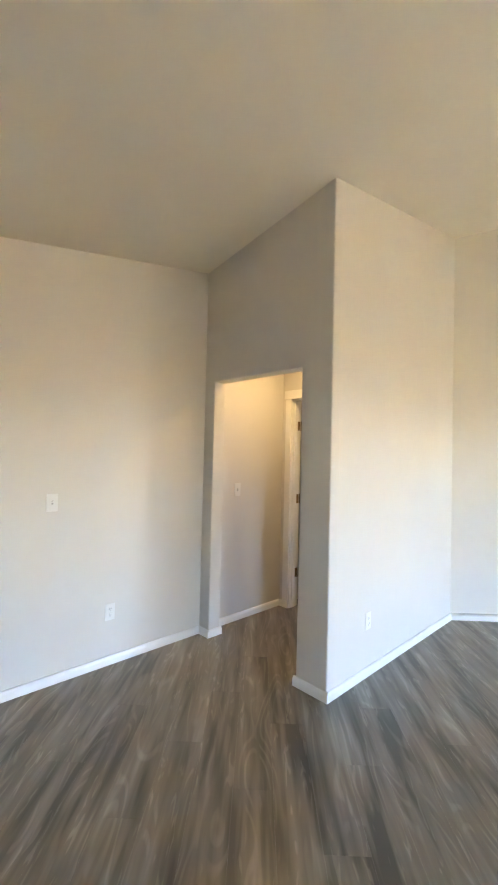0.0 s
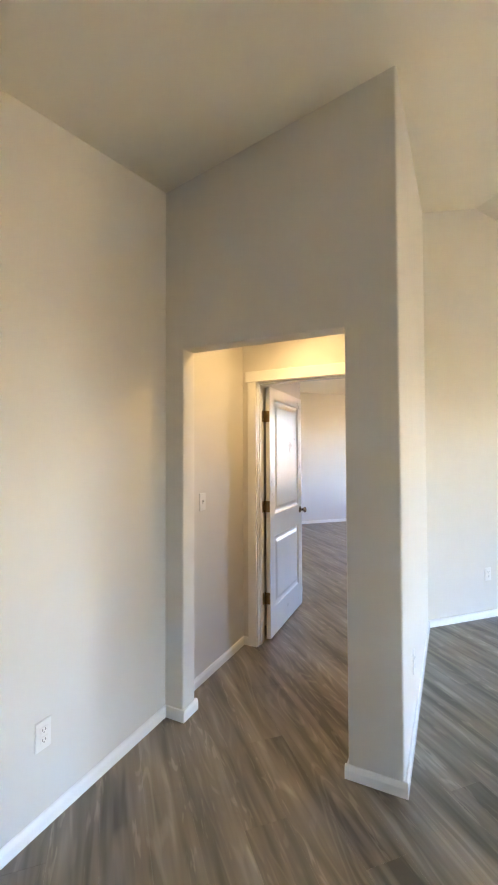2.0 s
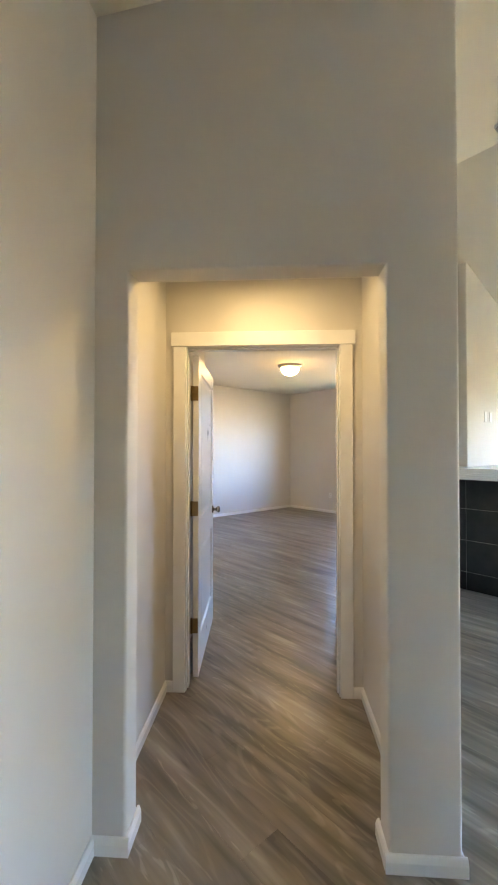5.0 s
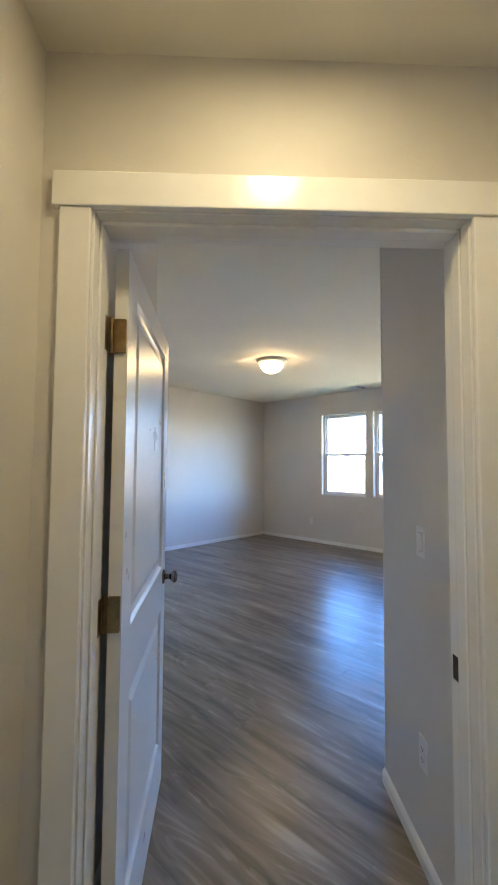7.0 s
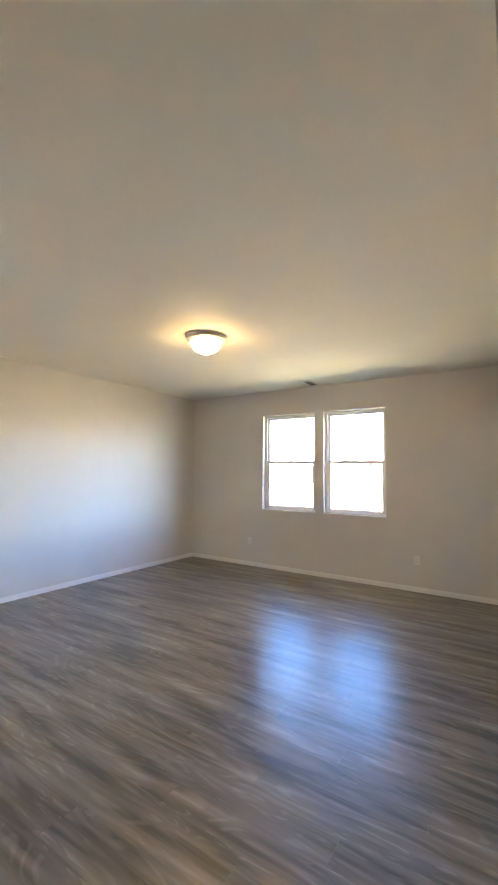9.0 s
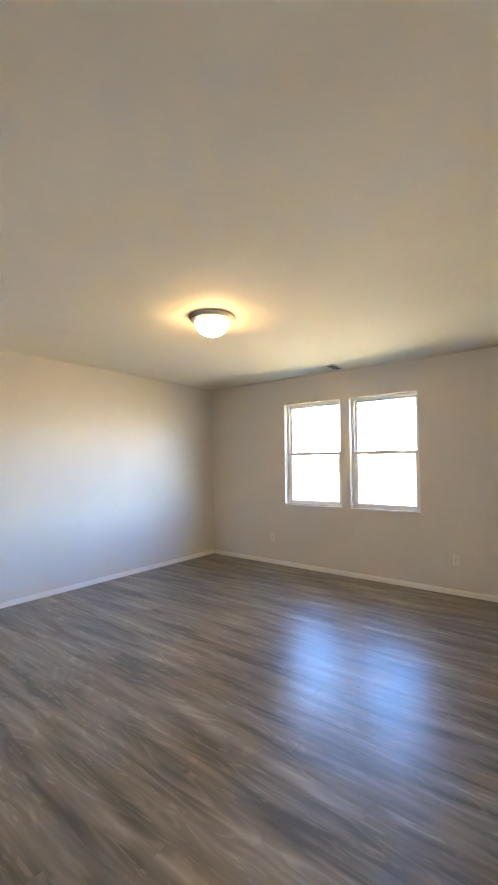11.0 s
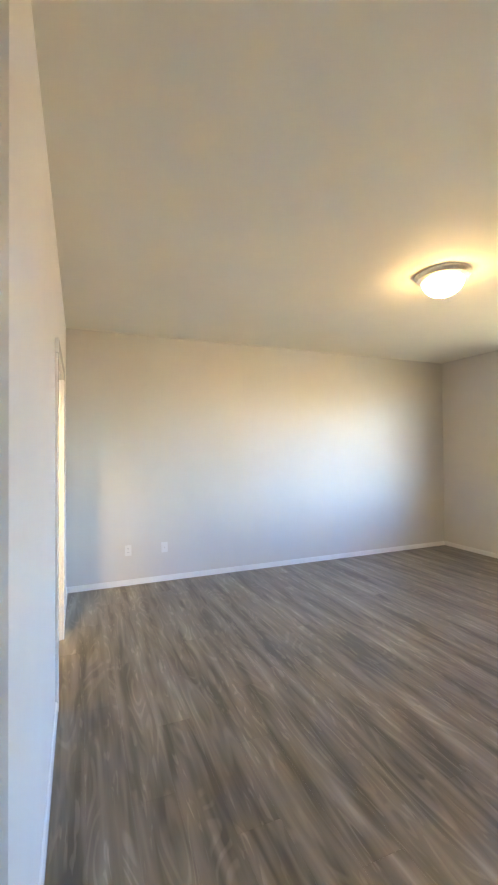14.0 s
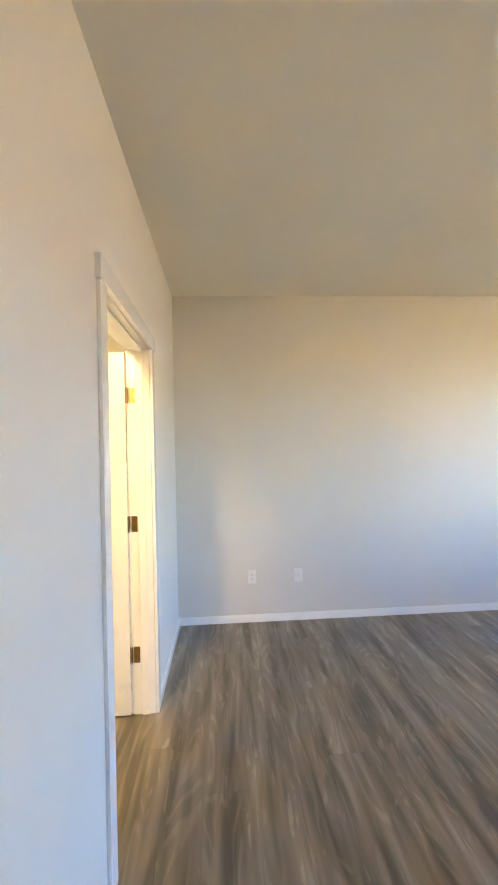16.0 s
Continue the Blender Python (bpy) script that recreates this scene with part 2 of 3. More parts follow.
# ---- walls ----
def wall(name, p0, p1, thick, top, openings=(), label="", mat=None, rounds=()):
    """A wall whose seen face runs from p0 to p1 and whose body lies thick to the left of that way. top: (s, z) along it.
    openings: (s0, s1, height), open down to the floor."""
    p0, p1 = Vector((p0[0], p0[1], 0)), Vector((p1[0], p1[1], 0))
    way = (p1 - p0).normalized()
    side = Vector((-way.y, way.x, 0)) * thick
    out = [(0, 0)]
    for s0, s1, h in openings:
        out += [(s0, 0), (s0, h), (s1, h), (s1, 0)]
    out += [((p1 - p0).length, 0)] + list(reversed(top))
    bm = prism(out, lambda p: p0 + way * p[0] + Vector((0, 0, p[1])), side)
    if rounds:
        def listed(v):
            return any(abs(v.co.x - q[0]) < 0.002 and abs(v.co.y - q[1]) < 0.002 for q in rounds)
        es = [e for e in bm.edges if listed(e.verts[0]) and listed(e.verts[1]) and max(v.co.z for v in e.verts) > 0.5
              and (abs(e.verts[0].co.z - e.verts[1].co.z) > 1.0 or abs((e.verts[0].co - e.verts[1].co).normalized().dot(way)) > 0.9)]
        bmesh.ops.bevel(bm, geom=es, offset=0.012, segments=3, affect="EDGES", profile=0.5)
    ob = part(name, bm, mat or PAINT, None, "", True)
    return tagged(ob, label or "light greige painted drywall wall with fine texture", "wall", "", "structure")


def flat(p0, p1, z):
    d = math.dist(p0[:2], p1[:2])
    return [(0, z), (d, z)]


def sloped(p0, p1, extra=0.04, breaks=()):
    d = math.dist(p0[:2], p1[:2])
    rows = []
    for s in (0, *breaks, d):
        x, y = p0[0] + (p1[0] - p0[0]) * s / d, p0[1] + (p1[1] - p0[1]) * s / d
        rows.append((s, roof((x + y) * R2) + extra))
    return rows


def window_wall(name, u0, thick, va, vb, z1, holes, label):
    """The outer wall at u0 between va and vb, with square holes (v0, v1, z0, z1) through it."""
    bm = bmesh.new()
    cuts = sorted({va, vb, *(h[0] for h in holes), *(h[1] for h in holes)})
    for a, b in zip(cuts, cuts[1:]):
        spans = [(0.0, z1)]
        for h in holes:
            if h[0] <= a and b <= h[1]:
                spans = [(0.0, h[2]), (h[3], z1)]
        for z_lo, z_hi in spans:
            box(bm, u0, u0 + thick, a, b, z_lo, z_hi)
    bmesh.ops.remove_doubles(bm, verts=bm.verts, dist=1e-5)
    bmesh.ops.transform(bm, matrix=Matrix.Rotation(radians(45), 4, "Z"), verts=bm.verts)
    return tagged(part(name, bm, PAINT), label, "wall", "", "structure")


def p2(u, v):
    q = uv(u, v)
    return (q.x, q.y)


# living room, hall and bedroom share the long wall at LEFT_X
BACK_V, BACK_U, Y_END = -3.5, -2.93, -1.494
a, b = (LEFT_X, 4.63), (LEFT_X, Y_END)
wall("wall_left", b, a, 0.12, [(0, roof((LEFT_X + Y_END) * R2) + 0.04), (a[1] - Y_END, roof((LEFT_X + 4.63) * R2) + 0.04)])
# wall with the plain opening into the hall
a, b = (LEFT_X, OPEN_Y0), (PIL_R, OPEN_Y0)
wall("wall_opening", a, b, 0.12, sloped(a, b), [(OPEN_L - LEFT_X, OPEN_R - LEFT_X, OPEN_H)],
     rounds=[(PIL_R, OPEN_Y0)] + [(x, y) for x in (OPEN_L, OPEN_R) for y in (OPEN_Y0, OPEN_Y1)])
# wall between hall and living room, on to the bedroom's corner
a, b = (PIL_R, OPEN_Y1), (PIL_R, 4.24)
wall("wall_hall_right", a, b, PIL_R - HALL_R, sloped(a, b), rounds=[(HALL_R, 4.24)])
# wall with the bedroom door
a, b = (LEFT_X, DOOR_Y0), (HALL_R, DOOR_Y0)
wall("wall_bedroom_door", a, b, DOOR_Y1 - DOOR_Y0, flat(a, b, 2.84), [(DOOR_L - 0.02 - LEFT_X, DOOR_R + 0.02 - LEFT_X, DOOR_H + 0.02)])
# fireplace wall, shared by living room and bedroom
a, b = p2(1.95, V_GREAT), p2(U_WIN, V_GREAT)
wall("wall_fireplace", a, b, V_BED - V_GREAT, sloped(a, b, 0.04, (U_RIDGE - 1.95,)))
# bedroom: long blank wall, and the wall with the second door
a, b = p2(U_BATH - 0.12, V_FAR), p2(U_WIN + 0.15, V_FAR)
wall("wall_bedroom_far", a, b, 0.12, flat(a, b, 2.84))
a, b = (LEFT_X, 4.63), p2(U_BATH, V_FAR)
v_start = (4.63 - LEFT_X) * R2
wall("wall_second_door", a, b, 0.12, flat(a, b, 2.84), [(BATH_A - 0.02 - v_start, BATH_B + 0.02 - v_start, DOOR_H + 0.02)])
window_wall("wall_bedroom_window", U_WIN, 0.15, V_BED - 0.12, V_FAR, 2.84, [(va, vb, WIN_B, WIN_T) for va, vb in WINDOWS],
            "light greige painted drywall wall with two windows")
# unseen windows: place and size set by the daylight they let in
LIVING = [(-0.70, 0.65, 0.05, 2.25), (2.60, 3.20, 1.00, 2.25)]
window_wall("wall_living_window", U_WIN, 0.15, BACK_V - 0.12, V_BED - 0.125, 2.90, LIVING,
            "light greige painted drywall wall with wide windows")
BW0, BW1, BWB, BWT = 3.8, 5.2, 0.08, 2.10    # unseen window in the back wall, added to light the chimney breast
for ua, ub in ((U_WIN + 0.15, BW1), (BW0, BACK_U)):
    a, b = p2(ua, BACK_V), p2(ub, BACK_V)
    wall("wall_living_back", a, b, 0.12, sloped(a, b, 0.04, (ua - U_RIDGE,) if ua > U_RIDGE > ub else ()))
a, b = p2(BW1, BACK_V), p2(BW0, BACK_V)
wall("wall_living_back", a, b, 0.12, flat(a, b, BWB))
bm = prism([(BW0, BWT), (BW1, BWT), (BW1, roof(BW1) + 0.04), (BW0, roof(BW0) + 0.04)], lambda p: uv(p[0], BACK_V, p[1]), uv(0, -0.12))
tagged(part("wall_living_back", bm, PAINT), "light greige painted drywall wall with fine texture", "wall", "", "structure")
a, b = p2(BACK_U, BACK_V), p2(BACK_U, 0.82)
wall("wall_living_side", a, b, 0.12, sloped(a, b))
# lit room behind the second door
for nm, a, b in (("wall_bath_a", p2(1.28, 6.1), p2(-0.7, 6.1)), ("wall_bath_b", p2(-0.7, 6.1), p2(-0.7, 8.95)),
                 ("wall_bath_c", p2(-0.7, 8.95), p2(1.28, 8.95))):
    wall(nm, a, b, 0.1, flat(a, b, 2.52))


def slab(name, pts, z0, z1, label, mat):
    bm = prism(pts, lambda p: Vector((p[0], p[1], z0)), Vector((0, 0, z1 - z0)))
    return tagged(part(name, bm, mat), label, "ceiling", "", "structure")


slab("ceiling_bedroom", [(-1.42, 3.3), (-1.42, 4.26), p2(U_WIN + 0.1, 3.99), p2(U_WIN + 0.1, V_FAR + 0.08), p2(1.32, V_FAR + 0.08),
                         (-2.72, 4.58), (-2.72, 3.3)], BED_H, BED_H + 0.03, "greige textured drywall bedroom ceiling", CEIL)
slab("ceiling_hall", [(-1.42, 2.3), (-1.42, 3.29), (-2.72, 3.29), (-2.72, 2.3)], HALL_H, HALL_H + 0.03, "greige textured drywall hall ceiling", CEIL)
slab("ceiling_bath", [p2(1.3, 6.05), p2(1.3, 9.0), p2(-0.75, 9.0), p2(-0.75, 6.05)], HALL_H, HALL_H + 0.03, "greige drywall ceiling of the lit side room", CEIL)
bm = bmesh.new()
sec = [(-3.1, roof(-3.1)), (U_RIDGE, Z_RIDGE), (U_WIN + 0.16, roof(U_WIN + 0.16))]
lo = [[bm.verts.new(uv(u, v, z)) for u, z in sec] for v in (BACK_V - 0.1, V_GREAT + 0.05)]
hi = [[bm.verts.new(uv(u, v, z + 0.035)) for u, z in sec] for v in (BACK_V - 0.1, V_GREAT + 0.05)]
for i in range(2):
    bm.faces.new((lo[0][i], lo[1][i], lo[1][i + 1], lo[0][i + 1]))
    bm.faces.new((hi[0][i], hi[0][i + 1], hi[1][i + 1], hi[1][i]))
    for k in (0, 1):
        bm.faces.new((lo[k][i], lo[k][i + 1], hi[k][i + 1], hi[k][i]))
for i in (0, 2):
    bm.faces.new((lo[0][i], hi[0][i], hi[1][i], lo[1][i]))
bmesh.ops.recalc_face_normals(bm, faces=bm.faces)
tagged(part("ceiling_living", bm, CEIL), "vaulted greige textured drywall ceiling with a ridge", "ceiling", "", "structure")


# ---- baseboards and door casings ----
BASE_H, BASE_T = 0.062, 0.014


def baseboard(p0, p1, z=0.0, e0=0.0, e1=0.0):
    """A white baseboard on the left-hand side of the way from p0 to p1; e0, e1 lengthen its ends at outer corners."""
    p0, p1 = Vector((p0[0], p0[1], 0)), Vector((p1[0], p1[1], 0))
    way = (p1 - p0).normalized()
    side = Vector((-way.y, way.x, 0))
    p0, p1 = p0 - way * e0, p1 + way * e1
    prof = [(-0.001, z), (BASE_T, z), (BASE_T, z + BASE_H - 0.022), (BASE_T - 0.003, z + BASE_H - 0.012),
            (BASE_T - 0.006, z + BASE_H - 0.004), (0.004, z + BASE_H), (-0.001, z + BASE_H)]
    bm = prism(prof, lambda q: p0 + side * q[0] + Vector((0, 0, q[1])), p1 - p0)
    return tagged(part("baseboard", bm, TRIM), "white painted wooden baseboard along the wall", "baseboard", "", "structure")


T = BASE_T
baseboard((LEFT_X, OPEN_Y0), (LEFT_X, Y_END))
baseboard((OPEN_L, OPEN_Y0), (LEFT_X, OPEN_Y0), e0=T)
baseboard((OPEN_L, OPEN_Y1), (OPEN_L, OPEN_Y0), e0=T)
baseboard((LEFT_X, OPEN_Y1), (OPEN_L, OPEN_Y1))
baseboard((LEFT_X, DOOR_Y0), (LEFT_X, OPEN_Y1))
baseboard((DOOR_L - 0.078, DOOR_Y0), (LEFT_X, DOOR_Y0))
baseboard((HALL_R, DOOR_Y0), (DOOR_R + 0.078, DOOR_Y0))
baseboard((PIL_R, OPEN_Y0), (OPEN_R, OPEN_Y0), e0=T, e1=T)
baseboard((OPEN_R, OPEN_Y0), (OPEN_R, OPEN_Y1), e1=T)
baseboard((OPEN_R, OPEN_Y1), (HALL_R, OPEN_Y1))
baseboard((HALL_R, OPEN_Y1), (HALL_R, DOOR_Y0))
baseboard((PIL_R, 4.195), (PIL_R, OPEN_Y0), e1=0)
baseboard(p2(3.64, V_GREAT), p2(2.008, V_GREAT))
baseboard(p2(U_WIN, V_GREAT), p2(5.37, V_GREAT))
baseboard((HALL_R, DOOR_Y1), (HALL_R, 4.24), e1=0.005)
baseboard((HALL_R, 4.24), p2(U_WIN, V_BED))
baseboard(p2(U_WIN, V_BED), p2(U_WIN, V_FAR))
baseboard(p2(U_WIN, V_FAR), p2(U_BATH, V_FAR))
baseboard(p2(U_BATH, V_FAR), p2(U_BATH, BATH_B + 0.08))
baseboard(p2(U_BATH, BATH_A - 0.08), (LEFT_X, 4.63), e1=0.005)
baseboard((LEFT_X, 4.63), (LEFT_X, DOOR_Y1))


def door_frame(name, m, width, depth, label, hinge_right=False, back_casing=True):
    """Jambs, stops, casings and headers for an opening: x from 0 to width, y from 0 (near face) to depth."""
    fr = root(name, m, label, "door frame", "", "structure")
    for x0, x1, nm in ((-0.02, 0.0, "jamb"), (width, width + 0.02, "jamb")):
        part(nm, boxed(x0, x1, 0.001, depth - 0.001, 0.0, DOOR_H + 0.018, bevel=0.0015, seg=1), TRIM, fr)
    part("head_jamb", boxed(0.0, width, 0.001, depth - 0.001, DOOR_H, DOOR_H + 0.018, bevel=0.0015, seg=1), TRIM, fr)
    for x0, x1 in ((0.0, 0.007), (width - 0.007, width)):
        part("door_stop", boxed(x0, x1, 0.035, 0.078, 0.0, DOOR_H, bevel=0.003), TRIM, fr)
    part("door_stop", boxed(0.007, width - 0.007, 0.035, 0.078, DOOR_H - 0.011, DOOR_H, bevel=0.003), TRIM, fr)
    for y0, y1 in ((-0.016, 0.0), (depth, depth + 0.016)) if back_casing else ((-0.016, 0.0),):
        for x0, x1 in ((-0.078, -0.005), (width + 0.005, width + 0.078)):
            part("casing", boxed(x0, x1, y0, y1, 0.0, DOOR_H + 0.003, bevel=0.003), TRIM, fr)
        h0, h1 = (y0 - 0.006, y1) if y0 < 0 else (y0, y1 + 0.006)
        part("header", boxed(-0.094, width + 0.094, h0, h1, DOOR_H + 0.003, DOOR_H + 0.087, bevel=0.003), TRIM, fr)
    hx = width if hinge_right else 0.0
    for zc in (0.335, 1.07, 1.80):
        part("hinge_plate", boxed(hx - 0.002, hx + 0.002, depth - 0.036, depth - 0.003, zc - 0.045, zc + 0.045, bevel=0.0006, seg=1), BRONZE, fr, "aged brass hinge plate")
    return fr


def door_leaf(name, m, width, label, hand=1):
    """A moulded two-panel door: hinge line at the origin, leaf along +x, seen faces at y = 0 and y = -0.035."""
    d = root(name, m, label, "door", "", "structure")
    h, t = 2.03, 0.035
    zb = 0.012
    stile, rails = 0.118, (0.0, 0.225, 0.80, 0.985, h - 0.095, h)
    frame_bm = bmesh.new()
    for x0, x1 in ((0.0, stile), (width - stile, width)):
        box(frame_bm, x0, x1, -t, 0.0, zb, zb + h)
    for z0, z1 in ((rails[0], rails[1]), (rails[2], rails[3]), (rails[4], rails[5])):
        box(frame_bm, stile, width - stile, -t, 0.0, zb + z0, zb + z1)
    leaf = part("leaf", frame_bm, DOOR_PAINT, d)
    for z0, z1 in ((rails[1], rails[2]), (rails[3], rails[4])):
        bm = bmesh.new()
        for face, sgn in ((0.0, -1), (-t, 1)):
            # ogee-like moulding: slopes in, flat groove, then a raised field
            steps = [(0.0, 0.0), (0.010, 0.009), (0.022, 0.012), (0.034, 0.012), (0.058, 0.004), (0.060, 0.0035)]
            loops = []
            for inset, deep in steps:
                y = face + sgn * deep
                loops.append([bm.verts.new((x, y, z)) for x, z in (
                    (stile + inset, zb + z0 + inset), (width - stile - inset, zb + z0 + inset),
                    (width - stile - inset, zb + z1 - inset), (stile + inset, zb + z1 - inset))])
            for p, q in zip(loops, loops[1:]):
                for i in range(4):
                    bm.faces.new((p[i], p[(i + 1) % 4], q[(i + 1) % 4], q[i]))
            bm.faces.new(loops[-1])
        bmesh.ops.recalc_face_normals(bm, faces=bm.faces)
        part("panel", bm, DOOR_PAINT, d)
    for zc in (0.335, 1.07, 1.80):
        hinge = part("hinge", boxed(-0.0025, 0.0005, -t + 0.003, -0.001, zc - 0.045, zc + 0.045, bevel=0.001, seg=1), BRONZE, d, "aged brass butt hinge")
        kn = lathe([(0, -0.05), (0.006, -0.048), (0.0068, -0.045), (0.0068, 0.045), (0.006, 0.048), (0, 0.05)], 12,
                   Matrix.Translation((-0.006, 0.0065, zc)))
        part("knuckle", kn, BRONZE, hinge, "", True)
        part("hinge_plate", boxed(-0.0105, -0.009, -t + 0.003, -0.001, zc - 0.045, zc + 0.045), BRONZE, hinge)
    prof = [(0, 0.0), (0.031, 0.0), (0.032, 0.003), (0.029, 0.008), (0.014, 0.011), (0.011, 0.018), (0.0115, 0.03),
            (0.02, 0.037), (0.0265, 0.046), (0.027, 0.054), (0.0235, 0.061), (0.014, 0.065), (0, 0.066)]
    for sgn in (1, -1):
        y0 = 0.0 if sgn > 0 else -t
        bm = lathe(prof, 28, Matrix.Translation((width - 0.066, y0, 0.945)) @ Matrix.Rotation(radians(-90 * sgn), 4, "X"))
        part("knob", bm, KNOB, d, "dark polished nickel round knob on a rose", True)
    part("latch_plate", boxed(width - 0.0005, width + 0.0015, -t / 2 - 0.0125, -t / 2 + 0.0125, 0.915, 0.972, bevel=0.0005, seg=1), KNOB, d)
    if hand < 0:
        for o in d.children_recursive:
            o.data.transform(Matrix.Diagonal((1, -1, 1, 1)))
            o.data.flip_normals()
    return d


f1 = door_frame("door_frame_1", pose(DOOR_L, DOOR_Y0, 0), DOOR_R - DOOR_L, DOOR_Y1 - DOOR_Y0, "white painted door frame with flat casing and wide header")
part("strike_plate", boxed(DOOR_R - DOOR_L - 0.0015, DOOR_R - DOOR_L + 0.001, 0.084, 0.112, 0.915, 0.975), KNOB, f1, "dark nickel strike plate")
door_leaf("door_1", pose(DOOR_L + 0.013, DOOR_Y1 + 0.016, 0, 0, 0, 92.6), 0.897, "white moulded two-panel door standing open into the bedroom")
m2 = Matrix.Translation(uv(U_BATH, BATH_A)) @ Matrix.Rotation(radians(135), 4, "Z")
f2 = door_frame("door_frame_2", m2, BATH_B - BATH_A, 0.12, "white painted door frame with flat casing and wide header", True)
m = Matrix.Translation(uv(U_BATH - 0.136, BATH_B + 0.014)) @ Matrix.Rotation(radians(-135), 4, "Z")
door_leaf("door_2", m, 0.897, "white moulded two-panel door standing open into the lit side room", -1)


# ---- windows ----
def window(name, u0, va, vb, z0, z1, label, m=None):
    """A single-hung vinyl window set deep in the wall: local x along v, y outwards."""
    w = vb - va
    m = m or Matrix.Translation(uv(u0, vb)) @ Matrix.Rotation(radians(-45), 4, "Z")
    win = root(name, m, label, "window", "", "structure")
    mid = z0 + (z1 - z0) * 0.5

    def ring(nm, x0, x1, za, zb, y0, y1, t, bev=0.003):
        bm = bmesh.new()
        box(bm, x0, x0 + t, y0, y1, za, zb, bevel=bev, seg=1)
        box(bm, x1 - t, x1, y0, y1, za, zb, bevel=bev, seg=1)
        box(bm, x0 + t, x1 - t, y0 + 0.001, y1 - 0.001, za, za + t, bevel=bev, seg=1)
        box(bm, x0 + t, x1 - t, y0 + 0.001, y1 - 0.001, zb - t, zb, bevel=bev, seg=1)
        return part(nm, bm, VINYL, win)

    ring("window_frame", 0.002, w - 0.002, z0 + 0.002, z1 - 0.002, 0.075, 0.145, 0.032)
    up = ring("upper_sash", 0.034, w - 0.034, mid - 0.02, z1 - 0.034, 0.112, 0.138, 0.028)
    low = ring("lower_sash", 0.034, w - 0.034, z0 + 0.034, mid + 0.022, 0.082, 0.110, 0.040)
    for sash, za, zb, y, t in ((up, mid - 0.02, z1 - 0.034, 0.125, 0.024), (low, z0 + 0.034, mid + 0.022, 0.096, 0.036)):
        pane = part("pane", boxed(0.034 + t, w - 0.034 - t, y - 0.002, y + 0.002, za + t, zb - t), GLASS, sash)
        pane.visible_shadow = False
    part("sash_lock", boxed(w / 2 - 0.03, w / 2 + 0.03, 0.086, 0.106, mid + 0.022, mid + 0.034, bevel=0.003), VINYL, low)
    guide = new(name + "_sky_portal", bpy.data.lights.new("sky_portal", "AREA"))
    guide.data.shape, guide.data.size, guide.data.size_y = "RECTANGLE", w, z1 - z0
    guide.data.cycles.is_portal = True
    guide.matrix_world = m @ Matrix.Translation((w / 2, 0.15, (z0 + z1) / 2)) @ Matrix.Rotation(radians(-90), 4, "X")
    part("window_sill", boxed(0.001, w - 0.001, -0.004, 0.075, z0 + 0.0005, z0 + 0.016, bevel=0.004), TRIM, win)
    return win


for i, (va, vb) in enumerate(WINDOWS):
    window(f"window_{i + 1}", U_WIN, va, vb, WIN_B, WIN_T, "white vinyl single-hung window looking onto the bright yard")
# out of view, added as daylight openings for the living room
for i, (va, vb, z0, z1) in enumerate(LIVING):
    window(f"window_{i + 3}", U_WIN, va, vb, z0, z1, "unseen white vinyl living room window, placed for its daylight")

# unseen back-wall window, added only for its daylight
window("window_5", 0, BW0, BW1, BWB, BWT, "unseen white vinyl living room window, placed for its daylight", Matrix.Translation(uv(BW0, BACK_V - 0.0)) @ Matrix.Rotation(radians(-135), 4, "Z") @ Matrix.Translation((-(BW1 - BW0), 0, 0)))


# ---- fireplace ----
FU0, FU1, FV = 3.64, 5.36, 3.335
CU0, CU1, CV = 3.84, 5.15, 3.736
turn45 = Matrix.Rotation(radians(45), 4, "Z")
bm = prism([(CU0, 1.25), (CU1, 1.25), (CU1, roof(CU1) + 0.03), (CU0, roof(CU0) + 0.03)], lambda p: uv(p[0], CV, p[1]), uv(0, V_GREAT - CV + 0.002))
es = [e for e in bm.edges if abs(e.verts[0].co.z - e.verts[1].co.z) > 1]
bmesh.ops.bevel(bm, geom=es, offset=0.012, segments=3, affect="EDGES", profile=0.5)
tagged(part("chimney_breast", bm, PAINT, None, "", True), "greige drywall chimney breast above the mantel", "chimney breast", "", "structure")

fire = root("fireplace", Matrix.Identity(4), "corner-edged fireplace clad in charcoal tiles with a white mantel", "fireplace")
OP0, OP1, OPZ = 3.915, 5.085, 0.80
body = bmesh.new()
for x0, x1, za, zb in ((FU0 + 0.01, OP0, 0, 1.13), (OP1, FU1 - 0.01, 0, 1.13), (OP0, OP1, OPZ, 1.13)):
    box(body, x0, x1, FV + 0.01, V_GREAT, za, zb, m=turn45)
box(body, OP0, OP1, FV + 0.45, V_GREAT, 0, OPZ, m=turn45)
part("body", body, GROUT, fire, "grey grout between the tiles")
ROWS_Z = [0.0, 0.185, 0.508, 0.832, 1.13]
G = 0.004


def tile(u0, u1, v0, v1, z0, z1):
    part("tile", boxed(u0, u1, v0, v1, z0, z1, bevel=0.002, seg=1, m=turn45), TILE, fire)


